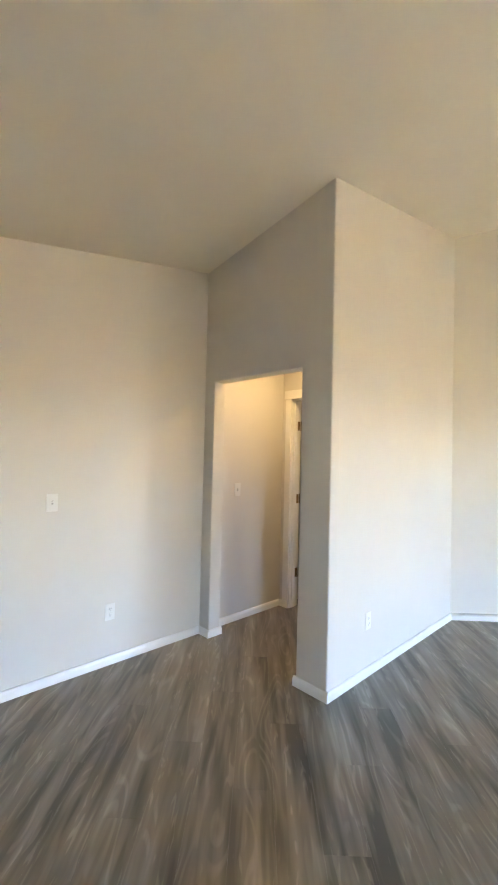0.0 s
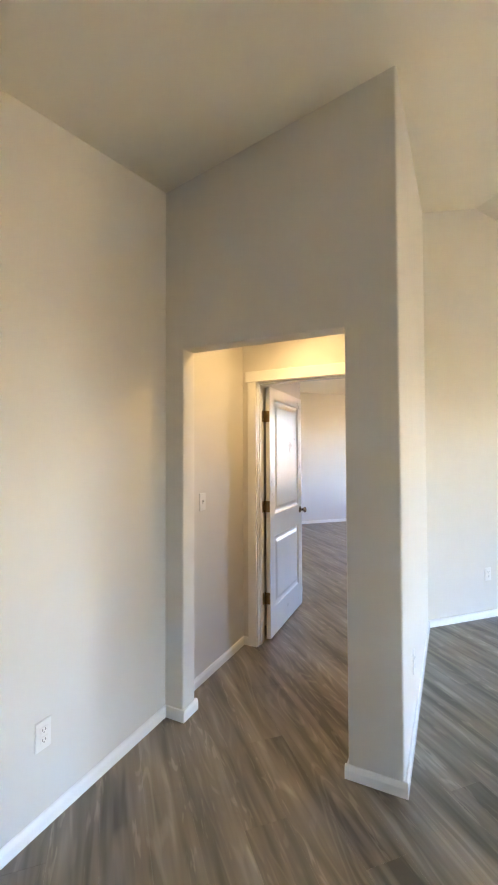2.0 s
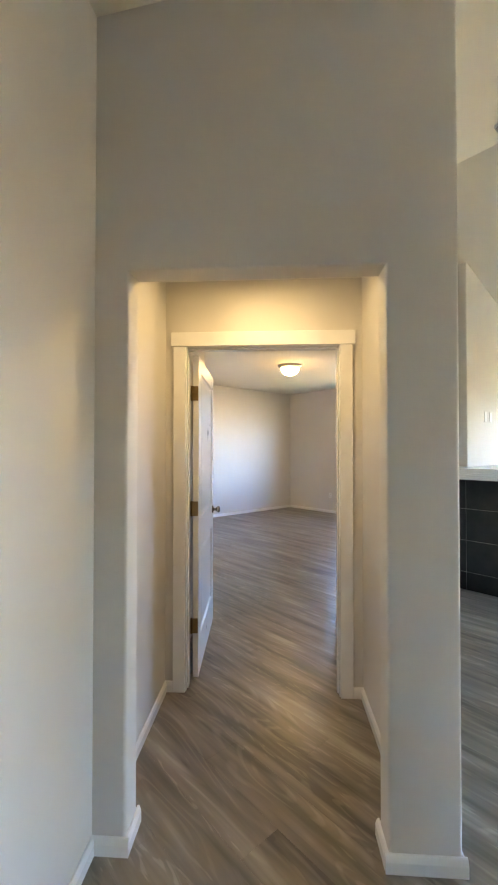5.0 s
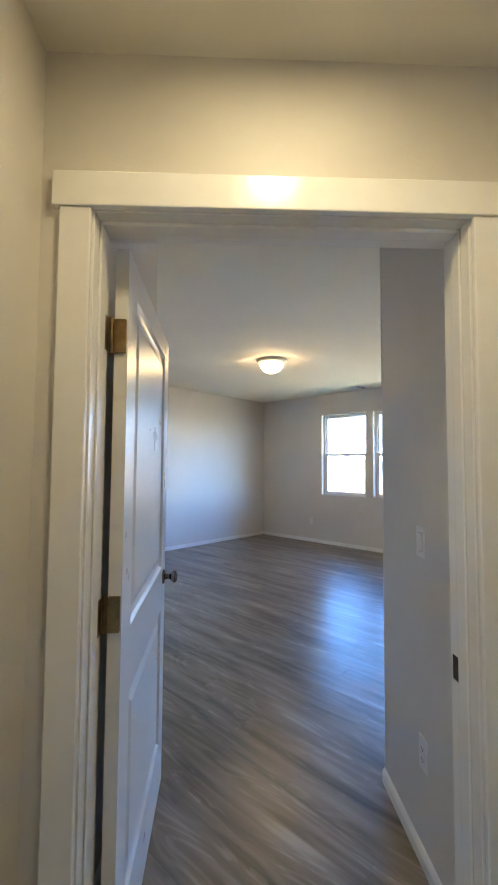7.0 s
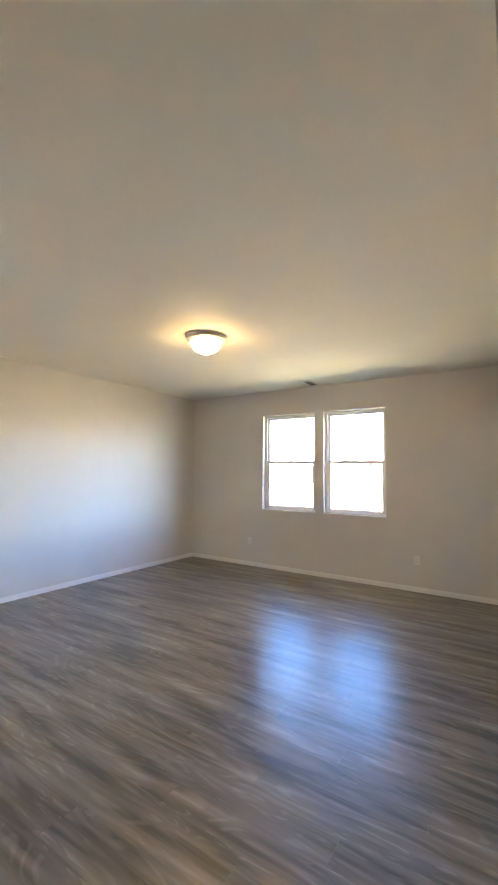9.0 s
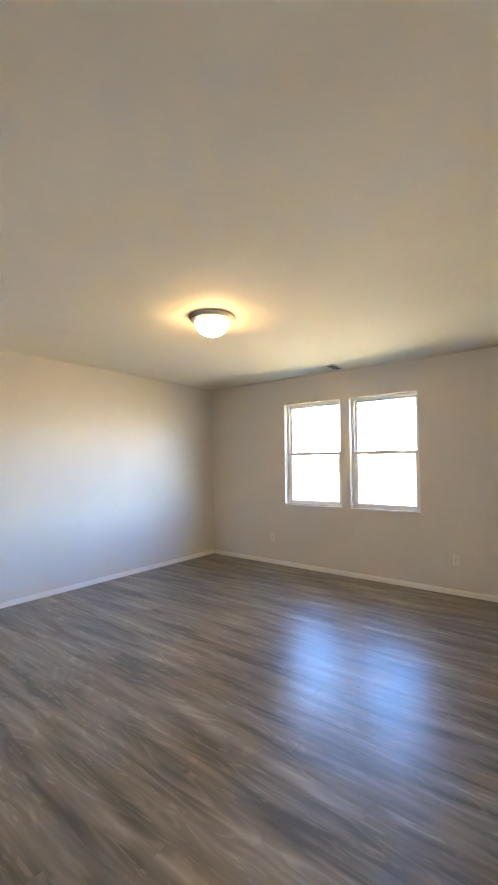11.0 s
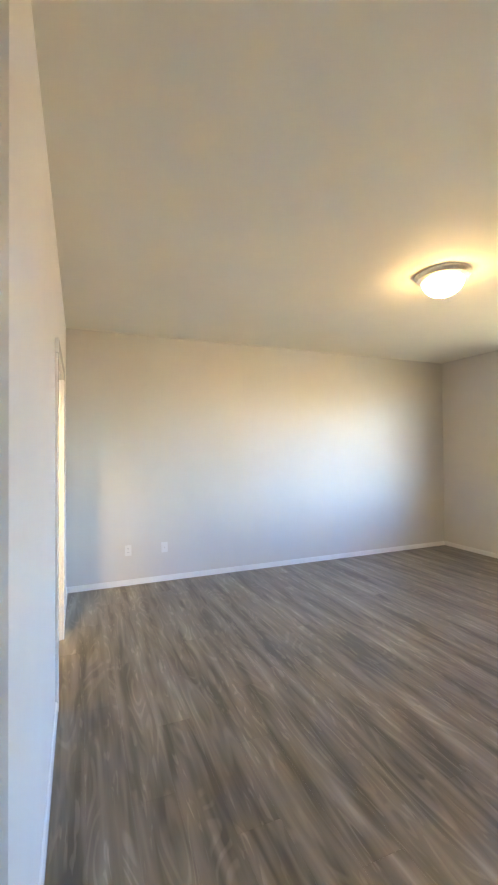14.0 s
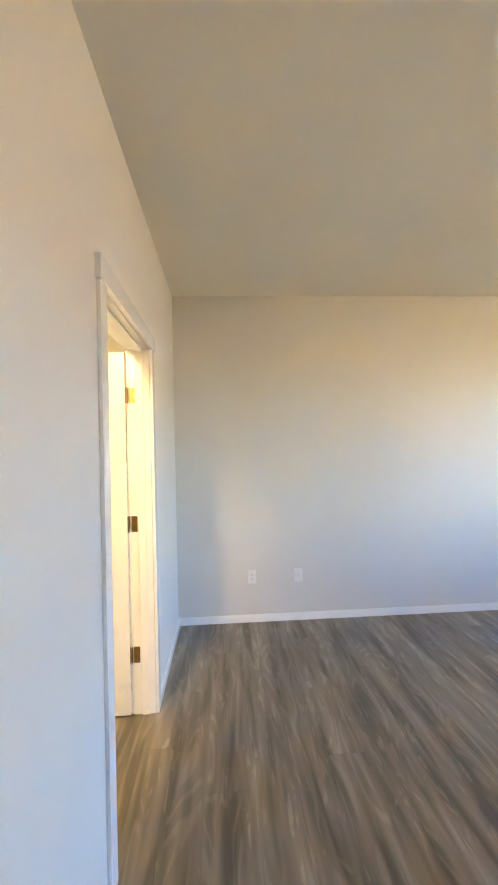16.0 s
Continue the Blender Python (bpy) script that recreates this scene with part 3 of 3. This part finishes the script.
for z0, z1 in zip(ROWS_Z, ROWS_Z[1:]):
    for v0, v1 in ((FV + 0.012, 3.680), (3.680, V_GREAT)):
        tile(FU0, FU0 + 0.010, v0 + G / 2, v1 - G / 2, z0 + G / 2, z1 - G / 2)
        tile(FU1 - 0.010, FU1, v0 + G / 2, v1 - G / 2, z0 + G / 2, z1 - G / 2)
    tile(FU0 + 0.012, OP0 - 0.002, FV, FV + 0.010, z0 + G / 2, z1 - G / 2)
    tile(OP1 + 0.002, FU1 - 0.012, FV, FV + 0.010, z0 + G / 2, z1 - G / 2)
for i in range(4):
    w = (OP1 - OP0) / 4
    tile(OP0 + w * i + 0.001, OP0 + w * (i + 1) - 0.003, FV, FV + 0.010, OPZ + 0.034, 1.13 - G / 2)
for z0, z1 in ((0.0, 1.13),):
    for uu in (FU0, FU1):
        s = 0.010 if uu == FU0 else -0.010
        part("edge_trim", boxed(min(uu, uu + s), max(uu, uu + s), FV - 0.001, FV + 0.0105, z0, z1, bevel=0.001, seg=1, m=turn45), NICKEL, fire, "satin metal edge trim")
part("trim_strip", boxed(OP0 - 0.002, OP1 + 0.002, FV - 0.009, FV + 0.008, OPZ + 0.004, OPZ + 0.030, bevel=0.002, seg=1, m=turn45), NICKEL, fire, "satin steel strip over the firebox")
fbox = bmesh.new()
for x0, x1, za, zb in ((OP0, OP0 + 0.03, 0.02, OPZ), (OP1 - 0.03, OP1, 0.02, OPZ), (OP0 + 0.03, OP1 - 0.03, OPZ - 0.06, OPZ), (OP0 + 0.03, OP1 - 0.03, 0.02, 0.10)):
    box(fbox, x0, x1, FV - 0.006, FV + 0.03, za, zb, bevel=0.003, seg=1, m=turn45)
part("firebox_frame", fbox, BLACK, fire, "black steel firebox surround")
for i in range(4):
    part("louvre", boxed(OP0 + 0.04, OP1 - 0.04, FV - 0.008, FV + 0.004, 0.032 + 0.016 * i, 0.040 + 0.016 * i, bevel=0.001, seg=1, m=turn45), BLACK, fire)
inner = bmesh.new()
box(inner, OP0 + 0.001, OP1 - 0.001, FV + 0.42, FV + 0.449, 0.02, OPZ - 0.001, m=turn45)
box(inner, OP0 + 0.001, OP0 + 0.02, FV + 0.03, FV + 0.42, 0.02, OPZ - 0.001, m=turn45)
box(inner, OP1 - 0.02, OP1 - 0.001, FV + 0.03, FV + 0.42, 0.02, OPZ - 0.001, m=turn45)
box(inner, OP0, OP1, FV + 0.01, FV + 0.45, 0.0, 0.02, m=turn45)
part("firebox", inner, BLACK, fire, "dark firebox lining")
part("firebox_glass", boxed(OP0 + 0.03, OP1 - 0.03, FV + 0.006, FV + 0.010, 0.10, OPZ - 0.06, m=turn45), DARK_PANE, fire, "dark firebox glass")
mant = bmesh.new()
for over, za, zb in ((0.02, 1.132, 1.150), (0.045, 1.150, 1.168), (0.075, 1.168, 1.192), (0.10, 1.192, 1.212), (0.135, 1.212, 1.255)):
    box(mant, FU0 - over, FU1 + over, FV - over, V_GREAT - 0.002, za, zb, bevel=0.004, m=turn45)
part("mantel", mant, TRIM, fire, "white painted stepped mantel shelf")

# ---- lamps ----
def ceiling_lamp(name, at, r_pan, r_bowl, drop, bowl_mat, label):
    lamp = root(name, Matrix.Translation(at), label, "ceiling lamp")
    pan = lathe([(0, 0.0), (r_pan, 0.0), (r_pan, -0.008), (r_pan - 0.003, -0.018), (r_pan - 0.010, -0.024), (r_pan - 0.014, -0.038),
                 (r_bowl + 0.005, -0.050), (r_bowl - 0.004, -0.052), (r_bowl - 0.01, -0.045), (0, -0.045)], 48)
    part("pan", pan, NICKEL, lamp, "brushed nickel stepped rim", True)
    z0 = -0.046
    prof = [((r_bowl - 0.003) * math.cos(k * math.pi / 18), z0 - (drop + z0) * math.sin(k * math.pi / 18)) for k in range(9)] + [(0, -drop)]
    part("bowl", lathe(prof, 40), bowl_mat, lamp, "glowing frosted glass bowl", True)
    return lamp


lamp_b = ceiling_lamp("ceiling_lamp", (-1.745, 7.50, BED_H), 0.197, 0.153, 0.168, BOWL, "lit flush ceiling lamp with frosted bowl and nickel rim")
part("finial", lathe([(0.009, 0.0), (0.010, -0.006), (0.005, -0.012), (0, -0.014)], 16, Matrix.Translation((0, 0, -0.177))), NICKEL, lamp_b, "", True)
hall_lamp = root("ceiling_lamp", Matrix.Translation((-2.066, 2.797, HALL_H)), "small round lit flush disc lamp on the hall ceiling", "ceiling lamp")
part("rim", lathe([(0, 0), (0.083, 0), (0.084, -0.012), (0.080, -0.022), (0.0745, -0.024), (0.073, -0.012), (0, -0.012)], 40), PLASTIC, hall_lamp, "white rim", True)
part("diffuser", lathe([(0.0727, -0.013), (0.072, -0.018), (0.055, -0.023), (0.03, -0.026), (0, -0.027)], 40), GLOBE, hall_lamp, "glowing frosted diffuser", True)
ceiling_lamp("ceiling_lamp", tuple(uv(1.0, 6.45, HALL_H)), 0.15, 0.13, 0.12, BOWL_BATH, "lit flush ceiling lamp in the side room")


# ---- wall plates ----
def plate_at(x, y, z, way):
    """A pose on a wall: local y points out of the wall along way (degrees from +x)."""
    return Matrix.Translation((x, y, z)) @ Matrix.Rotation(radians(way - 90), 4, "Z")


def wall_plate(kind, m, w=0.072, h=0.116):
    names = {"switch": ("light_switch", "white rocker light switch plate on the wall", "light switch"),
             "toggle": ("light_switch", "white toggle light switch plate on the wall", "light switch"),
             "outlet": ("power_outlet", "white double power outlet plate on the wall", "power outlet"),
             "blank": ("blank_plate", "white blank cover plate on the wall", "cover plate"),
             "jack": ("cable_jack", "white cable jack plate on the wall", "cable jack")}
    nm, label, cat = names[kind]
    p = root(nm, m, label, cat, "wall plates")
    part("plate", boxed(-w / 2, w / 2, 0, 0.006, -h / 2, h / 2, bevel=0.0025), PLASTIC, p)
    for sz in (0.048, -0.048) if kind != "outlet" else (0.0,):
        part("screw", lathe([(0, 0.0075), (0.003, 0.007), (0.0032, 0.005)], 10, Matrix.Translation((0, 0, sz)) @ Matrix.Rotation(radians(-90), 4, "X")), PLASTIC, p)
    if kind == "switch":
        part("rocker", prism([(0.0055, -0.033), (0.008, -0.033), (0.0105, 0.033), (0.0055, 0.033)],
                                  lambda q: Vector((-0.0165, q[0], q[1])), Vector((0.033, 0, 0))), PLASTIC, p)
        part("gap", boxed(-0.0185, 0.0185, 0.0055, 0.0064, -0.0355, 0.0355), SLOT_SOFT, p)
    if kind == "toggle":
        part("slot", boxed(-0.005, 0.005, 0.0055, 0.0064, -0.012, 0.012), SLOT_SOFT, p)
        part("toggle", prism([(0.004, -0.006), (0.018, 0.004), (0.019, 0.010), (0.004, 0.007)], lambda q: Vector((-0.0038, q[0], q[1])), Vector((0.0076, 0, 0))), PLASTIC, p)
    if kind == "outlet":
        for sz in (0.0195, -0.0195):
            s = part("socket", boxed(-0.0165, 0.0165, 0.005, 0.0085, sz - 0.0145, sz + 0.0145, bevel=0.002), PLASTIC, p)
            for sx in (-0.0065, 0.0065):
                part("slot", boxed(sx - 0.0012, sx + 0.0012, 0.008, 0.0089, sz - 0.002, sz + 0.007), SLOT, s)
            part("slot", boxed(-0.0022, 0.0022, 0.008, 0.0089, sz - 0.0095, sz - 0.0055), SLOT, s)
    if kind == "jack":
        part("jack", lathe([(0, 0.012), (0.003, 0.012), (0.0048, 0.0115), (0.0048, 0.005)], 12, Matrix.Rotation(radians(-90), 4, "X")), NICKEL, p)
    return p


wall_plate("toggle", plate_at(LEFT_X, 1.027, 1.168, 0))
wall_plate("outlet", plate_at(LEFT_X, 1.443, 0.370, 0))
wall_plate("toggle", plate_at(LEFT_X, 2.632, 1.180, 0))
wall_plate("switch", plate_at(HALL_R, 3.825, 1.173, 180))
wall_plate("outlet", plate_at(HALL_R, 3.828, 0.400, 180))
wall_plate("outlet", plate_at(PIL_R, 2.709, 0.375, 0))
for u, kind in ((2.03, "outlet"), (2.433, "jack")):
    q = uv(u, V_FAR)
    wall_plate(kind, plate_at(q.x, q.y, 0.382, -45))
for v, kind in ((7.78, "outlet"), (5.215, "outlet")):
    q = uv(U_WIN, v)
    wall_plate(kind, plate_at(q.x, q.y, 0.395, 225))
q = uv(2.69, V_GREAT)
wall_plate("outlet", plate_at(q.x, q.y, 0.39, -45))
for u in CHIM_PLATES:
    q = uv(u, CV)
    wall_plate("blank", plate_at(q.x, q.y, CHIM_PLATE_Z, -45))

# ceiling vent near the windows
vent = root("ceiling_vent", Matrix.Translation(uv(6.50, 6.585, BED_H)) @ Matrix.Rotation(radians(135), 4, "Z"), "white slatted metal air vent in the ceiling", "vent")
bm = bmesh.new()
for x0, x1, y0, y1 in ((-0.075, -0.055, -0.165, 0.165), (0.055, 0.075, -0.165, 0.165), (-0.055, 0.055, -0.165, -0.145), (-0.055, 0.055, 0.145, 0.165)):
    box(bm, x0, x1, y0, y1, -0.008, 0.0, bevel=0.002, seg=1)
part("frame", bm, PLASTIC, vent)
# thin near-black sheet: the hollow's shade put in as colour
part("duct", boxed(-0.055, 0.055, -0.145, 0.145, -0.002, -0.0005), SLOT, vent, "near-black sheet for the shade behind the slats")
for i in range(7):
    x = -0.048 + 0.016 * i
    part("slat", prism([(x - 0.006, -0.0075), (x - 0.005, -0.0085), (x + 0.006, -0.003), (x + 0.005, -0.002)],
                       lambda q: Vector((q[0], -0.145, q[1])), Vector((0, 0.29, 0))), PLASTIC, vent)

# smoke detector under the sloped living room ceiling
su, sv = 2.33, 2.90
m = Matrix.Translation(uv(su, sv, roof(su))) @ Matrix.Rotation(radians(45), 4, "Z") @ Matrix.Rotation(-math.atan(PITCH), 4, "Y")
smoke = root("smoke_detector", m, "white round smoke detector on the sloped ceiling", "smoke detector")
part("base", lathe([(0, 0), (0.068, 0), (0.068, -0.010), (0.064, -0.014), (0, -0.014)], 36), PLASTIC, smoke, "", True)
part("cover", lathe([(0, -0.013), (0.060, -0.013), (0.060, -0.026), (0.055, -0.036), (0.040, -0.041), (0, -0.042)], 36), PLASTIC, smoke, "", True)
part("grille", lathe([(0.0605, -0.018), (0.0612, -0.018), (0.0612, -0.024), (0.0605, -0.024)], 36), SLOT_SOFT, smoke, "grey grille ring", True)

# ---- outside ----
GZ = -0.35
bm = bmesh.new()
grid = [-1800, -300, -60, -30, 60, 300, 1800]
vs = [[bm.verts.new((x, y, GZ)) for y in grid] for x in grid]
for i in range(6):
    for j in range(6):
        bm.faces.new((vs[i][j], vs[i + 1][j], vs[i + 1][j + 1], vs[i][j + 1]))
tagged(part("ground", bm, DIRT), "dry tan earth of the back yard", "ground", "", "structure")
# footing under the house floor
tagged(part("footing", prism([p2(-3.1, -3.66), p2(U_WIN + 0.14, -3.66), p2(U_WIN + 0.14, 9.2), p2(-0.9, 9.2), p2(-0.9, 5.0), p2(-3.1, 3.0)],
                             lambda p: Vector((p[0], p[1], GZ - 0.1)), Vector((0, 0, -GZ + 0.1 - 0.03))), STUCCO),
       "concrete house footing", "footing", "", "structure")
# roof over everything, seen from outside only
bm = bmesh.new()
for s in (-1, 1):
    far_u = U_RIDGE + s * 5.2
    q = [uv(U_RIDGE, BACK_V - 0.6, 4.15), uv(U_RIDGE, 9.6, 4.15), uv(far_u, 9.6, 4.15 - 5.2 * 0.25), uv(far_u, BACK_V - 0.6, 4.15 - 5.2 * 0.25)]
    top = [bm.verts.new(v) for v in q]
    low = [bm.verts.new(v - Vector((0, 0, 0.12))) for v in q]
    bm.faces.new(top)
    bm.faces.new(low[::-1])
    for i in range(4):
        bm.faces.new((top[i], low[i], low[(i + 1) % 4], top[(i + 1) % 4]))
bmesh.ops.recalc_face_normals(bm, faces=bm.faces)
tagged(part("house_roof", bm, SHINGLE), "low pitched shingle roof over the house", "roof", "", "structure")


def fence(u, va, vb, z1):
    f = root("garden_fence", Matrix.Identity(4), "tall sun-bleached cedar board fence behind the yard", "fence")
    n = int((vb - va) / 0.15)
    for i in range(n):
        v = va + 0.15 * i
        dz = random.uniform(-0.004, 0.004)
        part("board", boxed(u, u + 0.018, v + 0.002, v + 0.148, GZ, z1 + dz, bevel=0.003, seg=1, m=turn45), FENCE, f)
    for z in (GZ + 0.25, z1 - 0.25):
        part("rail", boxed(u + 0.02, u + 0.06, va, vb, z, z + 0.09, m=turn45), FENCE, f)
    return f


fence(13.2, -4.0, 15.5, 0.93)
gp = root("fence_post", Matrix.Translation(uv(10.2, 6.95, GZ)) @ turn45, "weathered cedar post standing in the yard", "post")
part("shaft", boxed(-0.05, 0.05, -0.05, 0.05, 0, 1.48, bevel=0.006), FENCE, gp)
part("cap", prism([(-0.065, 1.48), (0.065, 1.48), (0.065, 1.505), (0.0, 1.54), (-0.065, 1.505)], lambda q: Vector((q[0], -0.065, q[1])), Vector((0, 0.13, 0))), FENCE, gp)


def house(u, v, w, d, wall_h, ridge, label):
    """A one-storey house: ridge along v, its long side towards the yard."""
    h = root("neighbour_house", Matrix.Translation(uv(u, v, GZ)) @ turn45, label, "house")
    part("wall", boxed(0, d, 0, w, 0, wall_h), SIDING, h)
    o = 0.45
    bm = prism([(-o, wall_h - 0.12), (d / 2, ridge), (d + o, wall_h - 0.12), (d + o, wall_h + 0.06), (d / 2, ridge + 0.2), (-o, wall_h + 0.06)],
               lambda q: Vector((q[0], -o, q[1])), Vector((0, w + 2 * o, 0)))
    part("roof", bm, SHINGLE, h)
    part("gable", prism([(0, wall_h - 0.02), (d, wall_h - 0.02), (d / 2, ridge - 0.02)], lambda q: Vector((q[0], 0.001, q[1])), Vector((0, w - 0.002, 0))), SIDING, h)
    part("fascia", boxed(-o - 0.02, -o, -o, w + o, wall_h - 0.12, wall_h + 0.06), TRIM, h)
    for k in range(3):
        y = w * (0.15 + 0.28 * k)
        wd = part("window", boxed(-0.03, 0.0, y, y + 1.3, 0.95, 2.15), TRIM, h)
        part("pane", boxed(-0.036, -0.03, y + 0.07, y + 1.23, 1.02, 2.08), DARK_PANE, wd)
    return h


house(27.0, 1.0, 11.0, 8.0, 2.55, 4.0, "single-storey neighbour house with grey shingle roof")
house(30.0, 15.5, 12.0, 8.0, 2.4, 4.1, "single-storey neighbour house with low grey roof")

lampost = root("street_lamp", Matrix.Translation(uv(24.0, 6.3, GZ)) @ turn45, "tall grey metal street lamp behind the fence", "street lamp")
part("pole", lathe([(0, 0), (0.11, 0), (0.11, 0.3), (0.075, 0.32), (0.055, 5.4), (0, 5.4)], 16), POLE, lampost, "", True)
part("arm", boxed(-0.03, 0.03, -1.0, 0.02, 5.30, 5.37, bevel=0.01), POLE, lampost)
part("head", boxed(-0.13, 0.13, -1.5, -0.85, 5.25, 5.37, bevel=0.03), POLE, lampost)


def tree(x, y, h, spread, seed, label):
    rng = random.Random(seed)
    t = root("tree", Matrix.Translation((x, y, GZ)), label, "tree")
    bm = bmesh.new()

    def limb(p, q, r0, r1):
        d = (q - p)
        m = Matrix.Translation(p) @ d.to_track_quat("Z", "Y").to_matrix().to_4x4()
        lathe([(r0, 0), ((r0 + r1) / 2 * 0.96, d.length / 2), (r1, d.length)], 8, m, bm)
    top = Vector((rng.uniform(-0.2, 0.2), rng.uniform(-0.2, 0.2), h * 0.8))
    limb(Vector((0, 0, 0)), top, 0.03 * h, 0.006 * h)
    tips = [top]
    for k in range(9):
        s = rng.uniform(0.3, 0.95)
        p = top * s
        ang = k * 2.4 + rng.uniform(-0.4, 0.4)
        q = p + Vector((math.cos(ang), math.sin(ang), rng.uniform(0.35, 0.9))) * spread * rng.uniform(0.5, 1.0) * (1.15 - s * 0.6)
        limb(p, q, 0.012 * h * (1.2 - s), 0.003 * h)
        tips += [q, (p + q) / 2]
    part("trunk", bm, BARK, t, "", True)
    lv = bmesh.new()
    for c in tips:
        for k in range(70):
            o = Vector((rng.gauss(0, 1), rng.gauss(0, 1), rng.gauss(0, 0.8))) * spread * 0.22
            n = Vector((rng.gauss(0, 1), rng.gauss(0, 1), rng.gauss(0, 1))).normalized()
            e = n.orthogonal().normalized()
            g = n.cross(e)
            s = rng.uniform(0.05, 0.12) * spread * 0.55
            q = c + o
            lv.faces.new([lv.verts.new(q + e * s), lv.verts.new(q + g * s * 0.5), lv.verts.new(q - e * s), lv.verts.new(q - g * s * 0.5)])
    part("crown", lv, LEAF, t)
    return t


for k, (u, v, h, sp) in enumerate(((38, 9.0, 5.6, 2.0), (41, 4.5, 6.0, 2.2), (39, 1.2, 5.4, 2.0), (26, -3.6, 5.2, 1.9), (44, 16, 6.0, 2.3), (40, 12.5, 5.0, 1.8))):
    q = uv(u, v)
    tree(q.x, q.y, h, sp, 11 + k, "leafy garden tree far behind the fence")
q = uv(10.6, 5.75)
tree(q.x, q.y, 1.35, 0.28, 40, "young thin sapling planted in the yard")

# ---- floor: planks along v, the ones near the walk as single pieces ----
floor = root("floor", Matrix.Identity(4), "grey-brown wood-look plank floor running through all rooms", "floor", "", "structure")
tagged(part("underlay", prism([p2(-3.0, -3.6), p2(U_WIN + 0.1, -3.6), p2(U_WIN + 0.1, 9.1), p2(-0.8, 9.1), p2(-0.8, 5.0), p2(-3.0, 3.0)],
                              lambda p: Vector((p[0], p[1], -0.029)), Vector((0, 0, 0.021))), SUBFLOOR, floor), "dark underlay below the planks")
PW, PL = 0.182, 1.22
one = bmesh.new()
box(one, -PW / 2 + 0.0001, PW / 2 - 0.0001, -PL / 2 + 0.0001, PL / 2 - 0.0001, -0.0075, 0.0, bevel=0.0006, seg=1)
plank_mesh = mesh_of(one, "plank", PLANK)
spots = []
rows_n = int((U_WIN + 3.1) / PW) + 1
for i in range(rows_n):
    u = -3.0 + PW * (i + 0.5)
    off = ((i * 0.381) % 1.0) * PL
    for k in range(12):
        v = -3.6 - PL + off + PL * (k + 0.5)
        if v - PL / 2 > 9.1 or v + PL / 2 < -3.55:
            continue
        q = uv(u, v)
        inside = v < 4.6 and q.x > -3.16 or u > 1.19 or (-0.8 < u <= 1.19 and 5.48 < v) or (q.x > -3.16 and q.y < 5.2)
        if inside:
            spots.append((u, v, q))


def off_walk(q):
    best = 99.0
    for (x0, y0), (x1, y1) in (((0.0, 0.6), (-2.1, 0.9)), ((-2.1, 0.9), (-2.0, 4.5)), ((-2.0, 4.5), (-3.0, 6.3)), ((-2.0, 4.5), (-1.0, 6.5))):
        d = Vector((x1 - x0, y1 - y0))
        s = max(0.0, min(1.0, (Vector((q.x - x0, q.y - y0)).dot(d)) / d.length_squared))
        best = min(best, math.dist((q.x, q.y), (x0 + d.x * s, y0 + d.y * s)))
    return best


spots.sort(key=lambda s: off_walk(s[2]))
for u, v, q in spots[:298]:
    p = new("plank", plank_mesh)
    p.parent = floor
    p.matrix_basis = Matrix.Translation(q) @ turn45
verts, faces = [], []
for u, v, q in spots[298:]:
    base = len(verts)
    verts += [q + turn45 @ w.co for w in plank_mesh.vertices]
    faces += [[base + i for i in e.vertices] for e in plank_mesh.polygons]
rest = bpy.data.meshes.new("planks_rest")
rest.from_pydata(verts, [], faces)
rest.materials.append(PLANK_FAR)
rest_ob = new("far_planks", rest)
rest_ob.parent = floor
tagged(rest_ob, "remaining planks of the same floor", "", "", "stuff")
